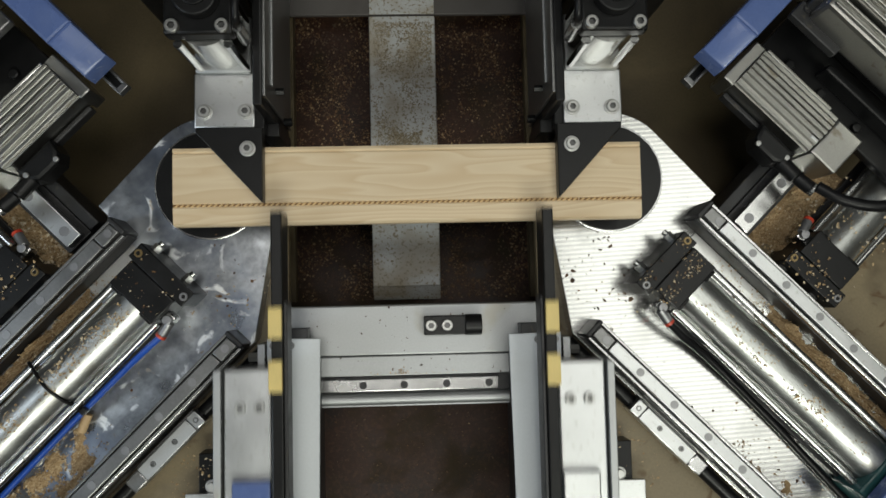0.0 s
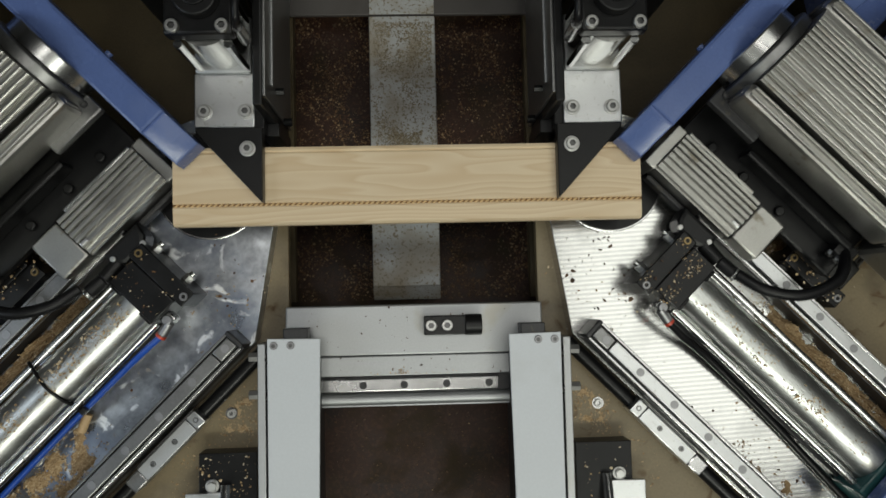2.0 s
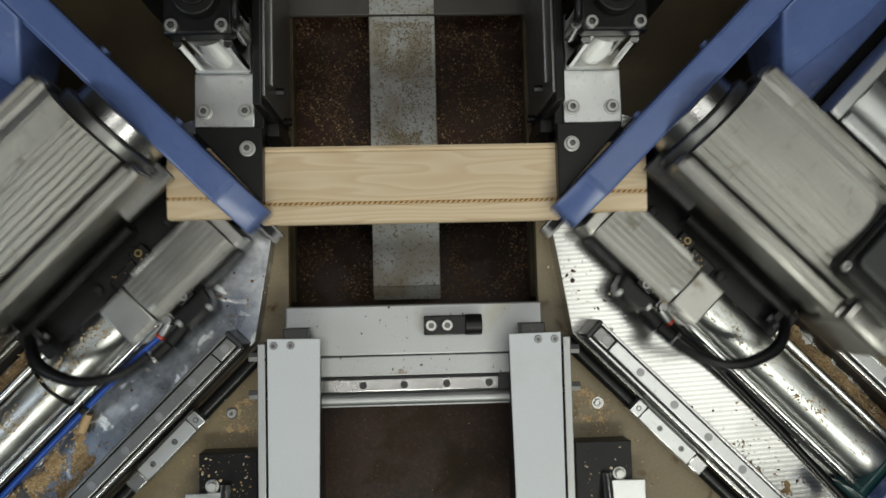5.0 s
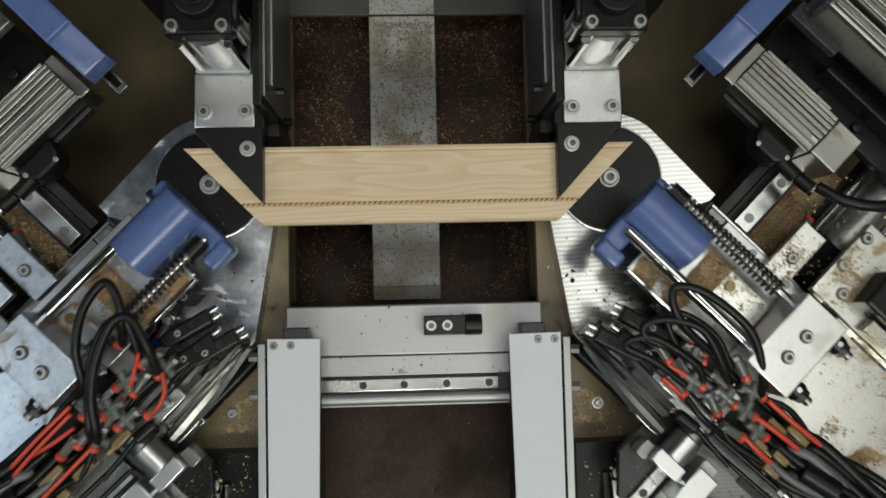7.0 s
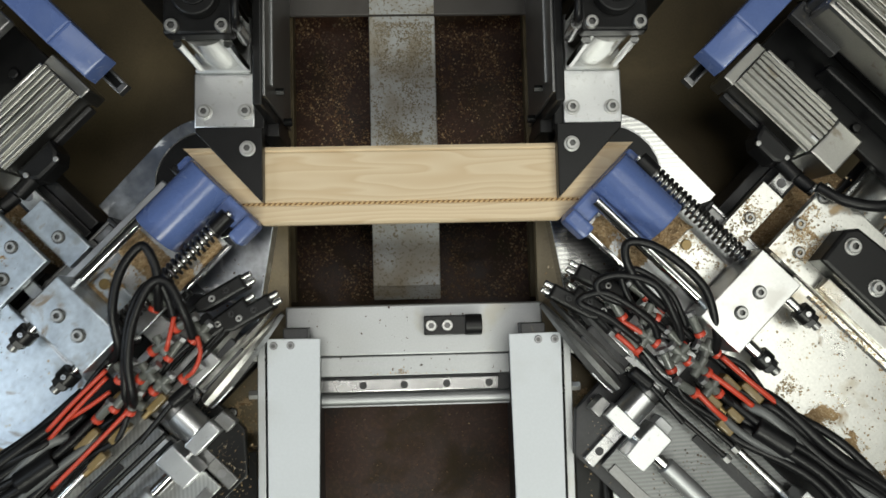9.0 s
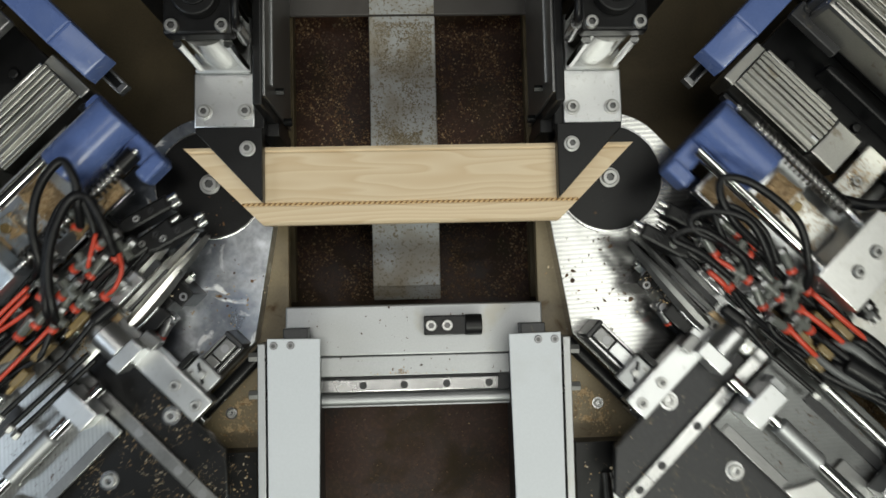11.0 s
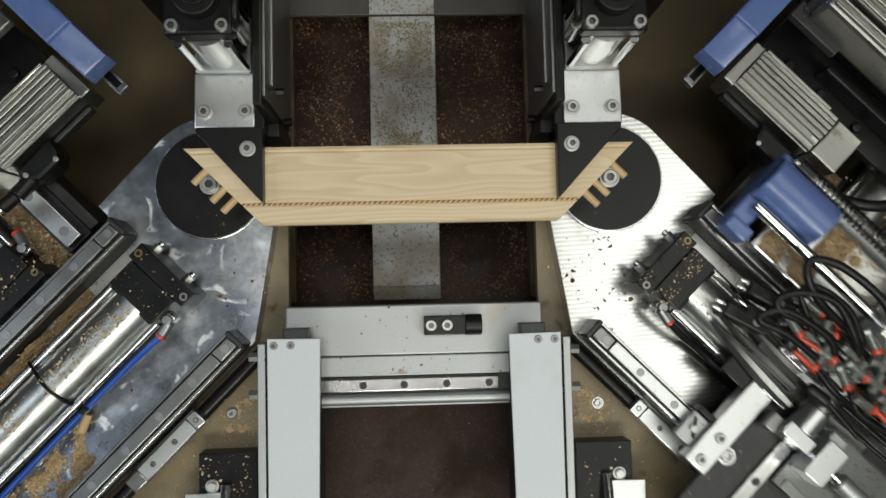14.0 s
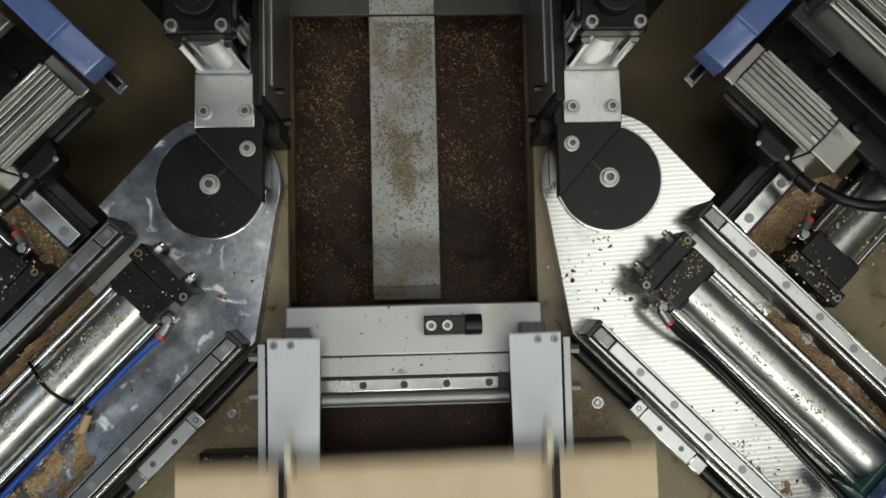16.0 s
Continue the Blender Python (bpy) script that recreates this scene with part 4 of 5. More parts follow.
def drill_carriage(side):
    """The lower carriage that runs on the arm's two rails."""
    on_arm(side)
    t = thing("drill_carriage", "black slide plate carriage with silver front bar and cross rail", "carriage", arm(side), "drill carriages")
    part("slide_plate", prism(B(), [(0.156, -0.236), (0.190, -0.274), (0.62, -0.274), (0.62, -0.06), (0.156, -0.06)], 0.0465, 0.058, 0.0015), DARK_STEEL if side > 0 else BLACK, t, "black slide plate")
    fb = part("front_bar", box(B(), 0.126, 0.1555, -0.191, -0.030, 0.0465, 0.070, 0.0015), ALU, t, "silver front bar")
    for u, v in ((0.141, -0.180), (0.141, -0.148), (0.141, -0.06)):
        part("screw", screw(B(), u, v, 0.070, 0.0062, True, 0.003), ZINC, fb)
    # Left cross rails take the darker metal for their dimmer reflection.
    st = part("cross_rail", box(B(), 0.198, 0.213, -0.270, 0.10, 0.058, 0.064, 0.001), STEEL if side > 0 else RAIL_DARK, t, "steel cross rail")
    part("cross_rail", box(B(), 0.46, 0.475, -0.270, 0.10, 0.058, 0.064, 0.001), STEEL if side > 0 else RAIL_DARK, t, "steel cross rail")
    for v in (-0.252, -0.215, -0.155, -0.095):
        part("plug", rod(B(), (0.2055, v, 0.0638), (0.2055, v, 0.0646), 0.0048, 16), DARK_STEEL if side > 0 else PLUG, st)
    part("joint", box(B(), 0.1982, 0.2128, -0.2352, -0.2345, 0.0638, 0.0643, 0), DARK_STEEL, st)
    for u, v in ((0.164, -0.156), (0.2723, -0.162), (0.3676, -0.159)) if side > 0 else ((0.170, -0.167), (0.266, -0.168), (0.36, -0.17)):
        part("plate_bolt", screw(B(), u, v, 0.058, 0.0075, True, 0.005), ZINC, t)
        part("washer", rod(B(), (u, v, 0.0578), (u, v, 0.0592), 0.0105, 24), STEEL, t)
    part("bore", rod(B(), (0.2575, -0.2435, 0.0575), (0.2575, -0.2435, 0.0583), 0.004, 16), HOLE, t)
    shoe = part("guide_shoe", box(B(), 0.103, 0.1255, -0.178, -0.142, 0.0475, 0.060, 0.002), ALU_MATT, t, "worn steel guide shoe")
    part("shoe_lip", box(B(), 0.103, 0.1255, -0.141, -0.134, 0.0475, 0.066, 0.001), BLACK, shoe)
    part("shoe_nipple", rod(B(), (0.114, -0.160, 0.060), (0.114, -0.160, 0.066), 0.0042, 18, bevel=0.0008), ZINC, shoe)
    part("shoe_wire", rod(B(), (0.108, -0.148, 0.0625), (0.121, -0.168, 0.0625), 0.0016, 18), BLACK, shoe)
    part("shoe_screw", screw(B(), 0.1205, -0.149, 0.060, 0.003, True, 0.002), ZINC, shoe)
    part("guide_shoe", box(B(), 0.09, 0.126, -0.09, -0.066, 0.0612, 0.068, 0.002), BLACK, t)
    tagged(part("chip_litter", flake_mesh([(0.16, 0.5, -0.27, -0.13, 0.058, 3200 if side < 0 else 500, 0.0007)], 21), CHIP_PALE, t, "scattered pale chips"), kind="stuff")
    return t


def drill_head(side):
    on_arm(side)
    t = thing("drilling_unit", "drilling and dowelling head with blue presser, springs and red-fitted air hoses", "drilling unit", arm(side), "drilling units")
    right = side > 0
    plain, coil = (-0.057, 0.0105) if right else (-0.002, -0.065)
    d = 0.010 if right else 0.0
    table = TABLE_WHITE if right else TABLE_BLUE_LIT
    pr = part("presser", box(B(), -0.0135, 0.012, -0.094, 0.017, 0.066, 0.092, 0.005), BLUE, t, "blue painted presser")
    bm = B()
    rod(bm, (-0.0125, -0.021, 0.090), (0.073, -0.021, 0.090), 0.0285, 64, bevel=0.002)
    box(bm, 0.002, 0.073, -0.0495, 0.0075, 0.0725, 0.090, 0.001)
    part("presser_barrel", bm, BLUE, pr, "blue painted barrel")
    part("presser_lug", box(B(), -0.012, 0.020, -0.096, -0.078, 0.068, 0.098, 0.004), BLUE, pr, "blue painted lug")
    part("presser_stop", box(B(), 0.003, 0.012, 0.004, 0.018, 0.072, 0.092, 0.002), BLACK, pr)
    part("rod_collar", rod(B(), (0.003, coil, 0.100), (0.026, coil, 0.100), 0.0095, 20, bevel=0.001), BLACK, pr)
    for v, mat, q in ((plain, CHROME, 0.0072), (coil, STEEL, 0.0052)):
        part("guide_rod", rod(B(), (0.0, v, 0.100), (0.245 + d, v, 0.100), q, 20), mat, pr)
    part("spring", spring(B(), 0.024, 0.166, coil, 0.100, 0.0084, 21), SPRING, pr, "dark steel coil spring", soft=True)
    b0, b1, w0, w1 = (0.1677, 0.2243, -0.0780, 0.0212) if right else (0.1555, 0.2085, -0.0815, 0.0080)
    br = part("bracket", box(B(), b0, b1, w0, w1, 0.078, 0.132, 0.0015), BRIGHT if right else TABLE_BLUE_LIT, t, "silver bracket")
    for v in ((-0.0158, -0.0454) if right else (-0.0221, -0.0511)):
        part("screw", screw(B(), b0 + 0.0285, v, 0.132, 0.0062, True, 0.004), ZINC, br)
        part("counterbore", rod(B(), (b0 + 0.0285, v, 0.1315), (b0 + 0.0285, v, 0.1326), 0.0076, 24), HOLE, br)
    for v in (plain, coil):
        part("stop_collar", rod(B(), (0.233 + d, v, 0.100), (0.247 + d, v, 0.100), 0.0115, 24, bevel=0.001), BLACK, pr)
        part("stop_nut", rod(B(), (0.247 + d, v, 0.100), (0.2545 + d, v, 0.100), 0.0095, 6, bevel=0.0008), DARK_STEEL, pr)
        part("stop_end", rod(B(), (0.2545 + d, v, 0.100), (0.262 + d, v, 0.100), 0.0055, 18, bevel=0.0008), RAIL_DARK, pr)
        part("stop_screw", rod(B(), (0.240 + d, v, 0.1105), (0.240 + d, v, 0.1125), 0.003, 18), STEEL, pr)
    part("tray", box(B(), 0.020, 0.30, -0.082, 0.022, 0.0665, 0.072, 0.001), ALU, t)
    part("tray_edge", box(B(), 0.020, 0.090, -0.0855, -0.0815, 0.0665, 0.080, 0.0008), CHROME, t, "bright tray edge")
    blk = box(B(), 0.132, 0.152, -0.050, -0.006, 0.072, 0.080, 0.001) if not right else box(B(), 0.106, 0.166, -0.044, -0.002, 0.072, 0.081, 0.001)
    tk = part("tray_block", blk, table, t)
    part("slot_bolt", rod(B(), (0.116 if right else 0.142, -0.018, 0.080), (0.116 if right else 0.142, -0.018, 0.084), 0.0062, 18, bevel=0.001), BRASS, tk)
    tu = 0.187 if right else 0.168
    tb = part("table", box(B(), tu, 0.62, 0.046, 0.150, 0.0665, 0.078, 0.0015), table, t, "silver table plate")
    part("table", box(B(), 0.232, 0.62, -0.083, 0.0455, 0.0665, 0.073, 0.0015), table, t, "silver table plate")
    part("table_guide", box(B(), 0.255, 0.62, 0.047, 0.064, 0.0785, 0.092, 0.0015), table, t)
    part("table_groove", box(B(), 0.258, 0.62, 0.036, 0.0395, 0.0732, 0.0738, 0), HOLE, t)
    for u, v in (((0.1954, 0.0912), (0.195, 0.1329), (0.2165, 0.066)) if right else ((0.184, 0.0844), (0.186, 0.118), (0.215, 0.066))):
        part("table_screw", screw(B(), u, v, 0.078, 0.0060, True, 0.003), ZINC, tb)
        part("counterbore", rod(B(), (u, v, 0.0775), (u, v, 0.0786), 0.0076, 24), HOLE, tb)
    cv = part("cover", prism(B(), [(0.230, 0.066), (0.2275, 0.110), (0.238, 0.122), (0.330, 0.130), (0.335, 0.066)], 0.078, 0.108, 0.004), PLASTIC, t, "dark cover")
    part("cover_bolt", washer_bolt(0.2455, 0.1009, 0.108, 0.0075), ZINC, cv)
    part("cover_bolt", washer_bolt(0.295, 0.085, 0.108, 0.0075), ZINC, cv)
    p0 = 0.136 if right else 0.129
    post = part("post", box(B(), p0, p0 + 0.032, 0.029, 0.106, 0.050, 0.062, 0.001), table, t)
    part("post_screw", screw(B(), p0 + 0.0165, 0.062, 0.062, 0.0058, True, 0.003), ZINC, post)
    part("counterbore", rod(B(), (p0 + 0.0165, 0.062, 0.0615), (p0 + 0.0165, 0.062, 0.0626), 0.0076, 24), HOLE, post)
    part("sawdust", heap(0.074, 0.110, -0.050, 0.004, 0.074, 0.013, 24), DUST, t, "sawdust heap", soft=True)
    part("sawdust", heap(0.022, 0.100, -0.0812, -0.050, 0.074, 0.010, 26), DUST, t, "sawdust heap", soft=True)
    part("sawdust", heap(0.130, 0.162, -0.036, -0.004, 0.0815, 0.004, 18), DUST, t, "sawdust heap", soft=True)
    part("sawdust", heap(0.32, 0.5, -0.080, -0.030, 0.073, 0.005, 26), DUST, t, "sawdust heap", soft=True)
    part("sawdust", heap(0.19, 0.24, 0.06, 0.10, 0.078, 0.0034, 18), DUST, t, "sawdust heap", soft=True)
    tagged(part("chip_litter", flake_mesh([(0.24, 0.5, -0.08, 0.044, 0.0732, 170, 0.0008), (0.19, 0.25, 0.05, 0.14, 0.0782, 60, 0.0009)], 31), CHIP_DARK, t, "scattered chips"), kind="stuff")
    if right:
        tan = [(0.30, 0.60, -0.083, -0.040, 0.0732, 2200, 0.0011), (0.24, 0.60, -0.052, 0.04, 0.0732, 500, 0.0010), (0.19, 0.23, 0.05, 0.12, 0.0782, 900, 0.0011), (0.26, 0.45, 0.03, 0.045, 0.0732, 700, 0.0011), (0.137, 0.167, 0.03, 0.10, 0.0622, 500, 0.0011), (0.108, 0.165, -0.043, -0.003, 0.0812, 500, 0.0010)]
    else:
        tan = [(0.235, 0.60, -0.083, 0.044, 0.0732, 320, 0.0009), (0.17, 0.45, 0.05, 0.15, 0.0782, 240, 0.0009), (0.102, 0.148, -0.048, -0.008, 0.0802, 200, 0.0010)]
    tagged(part("tan_litter", flake_mesh(tan, 33), CHIP_PALE, t, "tan sawdust on the table plate"), kind="stuff")

    # dowel guns, set at a slant
    gun = part("gun_body", box(B(), 0.090 + d, 0.152 + d, -0.177, -0.116, 0.0615, 0.078, 0.003), DARK_STEEL, t, "dark dowel gun block")
    for v, u in ((-0.127, 0.026), (-0.163, 0.021), (-0.146, 0.040)):
        a = Vector((u + d, v, 0.080))
        w = Vector((0.962, 0.272, 0)) if v != -0.146 else Vector((0.985, 0.17, 0))
        n = Vector((-w.y, w.x, 0))
        body = prism(B(), [tuple((a + w * p + n * q).xy) for p, q in ((0.010, -0.0085), (0.010, 0.0085), (0.060, 0.0085), (0.070, 0.005), (0.070, -0.005), (0.060, -0.0085))], 0.0615, 0.090, 0.003)
        part("gun", body, PLASTIC, gun, "black dowel gun")
        for q in (-0.0042, 0.0042):
            part("muzzle", rod(B(), a + n * q, a + w * 0.012 + n * q, 0.0036, 18, bevel=0.0006), STEEL, gun, "steel muzzle")
        part("gun_rod", rod(B(), a + w * 0.068 + Vector((0, 0, 0.005)), a + w * 0.068 + Vector((0.085, -0.003, 0.004)), 0.0020, 18), BLACK, gun)
        for p in (0.048, 0.030):
            c = a + w * p
            part("gun_screw", screw(B(), c.x, c.y, 0.0895, 0.0036, True, 0.002), ZINC if p > 0.04 else DARK_STEEL, gun)
    for u0, v0, u1, v1, w0, w1 in ((0.034, -0.178, 0.160, -0.187, 0.003, 0.0105), (0.040, -0.168, 0.152, -0.170, 0.002, 0.0075), (0.058, -0.152, 0.142, -0.155, 0.003, 0.008)):
        leaf = B()
        rows = []
        for k in range(9):
            f = k / 8
            w = (w0 + (w1 - w0) * math.sin(1.9 * f) / 0.95) * (1 if f < 0.95 else 0.8)
            u, v = u0 + d + (u1 - u0) * f, v0 + (v1 - v0) * f
            rows.append([leaf.verts.new(p) for p in ((u, v - w, 0.072), (u, v - 0.45 * w, 0.079), (u, v + 0.1 * w, 0.082), (u, v + 0.65 * w, 0.078), (u, v + w, 0.070), (u, v, 0.066))])
        for p, q in zip(rows, rows[1:]):
            for k in range(6):
                leaf.faces.new((p[k], p[(k + 1) % 6], q[(k + 1) % 6], q[k]))
        leaf.faces.new(rows[0])
        leaf.faces.new(rows[-1][::-1])
        bmesh.ops.recalc_face_normals(leaf, faces=leaf.faces[:])
        part("chip_deflector", leaf, STREAK if not right else RAIL_DARK, gun, "folded steel deflector")
    part("gun_plate", box(B(), 0.112 + d, 0.152 + d, -0.1685, -0.1545, 0.090, 0.097, 0.001) if not right else box(B(), 0.119, 0.156, -0.153, -0.137, 0.0785, 0.086, 0.001), ALU, gun, "pale bar")
    part("gun_plate", box(B(), 0.118 + d, 0.20 + d, -0.158, -0.100, 0.072, 0.0785, 0.001), ALU, gun)
    part("gun_spacer", box(B(), 0.128 + d, 0.160 + d, -0.196, -0.180, 0.066, 0.074, 0.001), ALU, gun)
    part("spacer_screw", screw(B(), 0.138 + d, -0.187, 0.074, 0.004, True, 0.002), ZINC, gun)
    part("brush", rod(B(), (0.150 + d, -0.166, 0.102), (0.178 + d, -0.164, 0.104), 0.0072, 18, bevel=0.003), RUBBER, gun)
    part("brush_stem", rod(B(), (0.178 + d, -0.164, 0.104), (0.230 + d, -0.168, 0.100), 0.0030, 18), RUBBER, gun)
    part("gun_cube", box(B(), 0.164 + d, 0.2005 + d, -0.2205, -0.2035, 0.0655, 0.100, 0.0012), ALU, gun, "silver cube")
    part("cube_step", box(B(), 0.150 + d, 0.1635 + d, -0.226, -0.206, 0.0655, 0.088, 0.0012), RAIL_DARK, gun)
    part("cube_pin", rod(B(), (0.184 + d, -0.2035, 0.084), (0.184 + d, -0.174, 0.084), 0.0165, 40, bevel=0.001), ALU, gun)
    part("cube_pin", rod(B(), (0.184 + d, -0.174, 0.084), (0.184 + d, -0.157, 0.084), 0.0145, 40, bevel=0.001), RAIL_DARK, gun)
    for k, v in enumerate((-0.166, -0.181, -0.191) if not right else (-0.166, -0.152, -0.139)):
        e = 0.316 if not right else 0.300
        part("stay_rod", rod(B(), (0.208, v, 0.092), (e, v + 0.004, 0.092), 0.0028, 18), BLACK, gun)
        part("stay_nut", rod(B(), (e, v + 0.004, 0.092), (e + 0.008, v + 0.004, 0.092), 0.0048, 6, bevel=0.0006), ZINC, gun)

    # push-in fittings with red rings, red hoses, valves and loops
    rnd = random.Random(5 if right else 9)
    if right:
        rings = ((0.118, -0.097), (0.158, -0.127), (0.185, -0.088), (0.215, -0.089), (0.180, -0.110), (0.195, -0.118), (0.191, -0.136), (0.220, -0.112), (0.223, -0.138), (0.2455, -0.119), (0.1126, -0.132), (0.140, -0.108), (0.150, -0.146))
        reds = (((0.219, -0.089, 0.112), (0.258, -0.087, 0.110), (0.3006, -0.0825, 0.104)), ((0.2224, -0.111, 0.112), (0.25, -0.107, 0.110), (0.2816, -0.103, 0.104)), ((0.2234, -0.135, 0.110), (0.25, -0.1355, 0.108), (0.2723, -0.134, 0.102)),
                ((0.1184, -0.093, 0.114), (0.130, -0.095, 0.113), (0.1418, -0.0958, 0.108)), ((0.1124, -0.1364, 0.112), (0.136, -0.131, 0.112), (0.1597, -0.129, 0.106)), ((0.1204, -0.150, 0.110), (0.138, -0.149, 0.110), (0.1567, -0.148, 0.104)))
        valves = ((0.259, 0.2874, -0.092), (0.266, 0.2855, -0.123), (0.267, 0.287, -0.140), (0.236, 0.258, -0.128), (0.238, 0.262, -0.101))
        loops = (((0.212, -0.089, 0.108), (0.194, -0.0770, 0.124), (0.148, -0.055, 0.140), (0.089, -0.0577, 0.142), (0.059, -0.074, 0.140), (0.069, -0.0895, 0.136), (0.100, -0.097, 0.128), (0.140, -0.094, 0.116)),
                 ((0.175, -0.106, 0.112), (0.1545, -0.097, 0.122), (0.112, -0.087, 0.132), (0.078, -0.1034, 0.132), (0.0645, -0.125, 0.128), (0.079, -0.132, 0.124), (0.1156, -0.1175, 0.120), (0.167, -0.110, 0.112)),
                 ((0.155, -0.122, 0.112), (0.1335, -0.116, 0.120), (0.084, -0.126, 0.126), (0.067, -0.143, 0.122), (0.0685, -0.154, 0.120), (0.100, -0.144, 0.118), (0.1455, -0.138, 0.110)),
                 ((0.170, -0.092, 0.112), (0.130, -0.080, 0.124), (0.090, -0.086, 0.130), (0.076, -0.100, 0.128), (0.095, -0.112, 0.122), (0.140, -0.122, 0.110)))
        thick = (0.0046, 0.0042, 0.0040, 0.0034)
    else:
        rings = ((0.1766, -0.0846), (0.1179, -0.082), (0.1147, -0.1136), (0.1138, -0.1335), (0.1483, -0.1554), (0.1784, -0.1236), (0.1907, -0.1318), (0.1787, -0.142), (0.2178, -0.1261), (0.2119, -0.1391), (0.2387, -0.1209), (0.1932, -0.1096), (0.145, -0.128), (0.150, -0.112))
        reds = (((0.1962, -0.0915, 0.112), (0.24, -0.0905, 0.110), (0.285, -0.0905, 0.104)), ((0.2011, -0.0975, 0.112), (0.245, -0.0975, 0.110), (0.2894, -0.0985, 0.104)), ((0.2099, -0.1099, 0.110), (0.24, -0.104, 0.108), (0.2649, -0.0967, 0.103)),
                ((0.2108, -0.1371, 0.108), (0.265, -0.137, 0.106), (0.3237, -0.1358, 0.102)), ((0.1073, -0.1042, 0.118), (0.1271, -0.1174, 0.120), (0.1444, -0.1248, 0.112)), ((0.1057, -0.1356, 0.116), (0.1158, -0.1506, 0.118), (0.1327, -0.1583, 0.118), (0.1469, -0.1561, 0.112)))
        valves = ((0.250, 0.280, -0.127), (0.262, 0.284, -0.150), (0.205, 0.228, -0.119), (0.176, 0.200, -0.152), (0.225, 0.250, -0.146))
        loops = (((0.185, -0.088, 0.110), (0.1667, -0.0866, 0.125), (0.1414, -0.0595, 0.138), (0.1066, -0.038, 0.142), (0.0738, -0.0348, 0.142), (0.079, -0.0585, 0.140), (0.0953, -0.0748, 0.132), (0.114, -0.086, 0.114)),
                 ((0.205, -0.138, 0.106), (0.1922, -0.1311, 0.122), (0.1688, -0.1059, 0.132), (0.1357, -0.0824, 0.138), (0.0973, -0.0681, 0.140), (0.0833, -0.0785, 0.138), (0.094, -0.1094, 0.130), (0.110, -0.133, 0.114)),
                 ((0.210, -0.131, 0.106), (0.197, -0.124, 0.120), (0.1686, -0.0983, 0.128), (0.1349, -0.075, 0.134), (0.1044, -0.0648, 0.136), (0.090, -0.072, 0.132), (0.100, -0.092, 0.122), (0.116, -0.112, 0.110)))
        thick = (0.0048, 0.0050, 0.0040)
    for k, (u, v) in enumerate(rings):
        z = 0.106 + 0.004 * (k * 7 % 3)
        a = rnd.uniform(-0.35, 0.35)
        w = Vector((math.cos(a), math.sin(a), rnd.uniform(-0.25, 0.05))).normalized()
        p = Vector((u, v, z))
        part("fitting_ring", rod(B(), p - 0.0028 * w, p + 0.0028 * w, 0.0060, 20, bevel=0.001), RED, gun, "red release ring")
        part("push_fitting", rod(B(), p - 0.022 * w, p - 0.0028 * w, 0.0050, 20, bevel=0.001), CLEAR, gun, "grey push-in fitting")
        part("fitting_neck", rod(B(), p - 0.016 * w, p - 0.016 * w - Vector((0, 0, 0.030)), 0.0046, 18), STEEL, gun, "steel fitting neck")
        part("fitting_nut", rod(B(), p - 0.027 * w, p - 0.022 * w, 0.0056, 6, bevel=0.0006), PLUG, gun, "steel nut")
        if k % 2:
            side_way = Vector((-w.y, w.x, 0))
            part("fitting_tee", rod(B(), p - 0.012 * w - 0.012 * side_way, p - 0.012 * w + 0.012 * side_way, 0.0050, 18, bevel=0.001), CLEAR, gun, "grey tee piece")
        if k % 3 == 0:
            e = p + 0.004 * w
            part("air_hose", hose(B(), [e, e + 0.03 * w, e + Vector((0.07, rnd.uniform(-0.006, 0.006), -0.010)), e + Vector((0.12, rnd.uniform(-0.008, 0.008), -0.016))], 0.0036, 10), RUBBER, gun, "black air hose", soft=True)
    for pts in reds:
        part("red_hose", hose(B(), pts, 0.0030 if right else 0.0024, 12), RED, gun, "red air hose", soft=True)
    for u0, u1, v in valves:
        part("valve", box(B(), u0, u1, v - 0.0045, v + 0.0045, 0.086, 0.104, 0.002), AMBER, gun, "amber valve body")
        part("valve_tip", rod(B(), (u1, v, 0.096), (u1 + 0.010, v, 0.095), 0.0034, 18), BRASS, gun, "brass tip")
    for lp, q in zip(loops, thick):
        part("loop_hose", hose(B(), lp, q, 14, 10), RUBBER, gun, "black looped hose", soft=True)
    for k in range(10):
        v = -0.074 - 0.0060 * k
        b = rnd.uniform(-0.006, 0.006)
        q = (0.0050, 0.0064, 0.0044)[k % 3]
        part("bundle_hose", hose(B(), [(0.235 + 0.014 * (k * 2 % 5), v - 0.012, 0.094), (0.30, v - 0.006 + b, 0.098 + 0.004 * (k % 3)), (0.38, v + 0.006 - b, 0.100 + 0.005 * (k % 2)), (0.48, v + 0.012 + b, 0.102), (0.66, v + 0.016, 0.104)], q, 12), HOSE_GREY if k in (4, 8) else RUBBER, gun, "grey air hose" if k in (4, 8) else "black air hose", soft=True)
    part("hose_sleeve", rod(B(), (0.298, -0.118, 0.103), (0.342, -0.109, 0.105), 0.0125, 24, bevel=0.002), RUBBER, gun, "black hose sleeve")

    # lower slide
    # The right bed is coloured darker for the hoses' shade.
    part("bed_plate", box(B(), 0.215, 0.62, -0.262, -0.130, 0.0655, 0.071, 0.001), BED_SHADED if right else BED_LIT, t, "milled bed plate")
    part("bed_edge", box(B(), 0.225, 0.318, -0.262, -0.250, 0.071, 0.0735, 0.0008), RAIL_DARK, t)
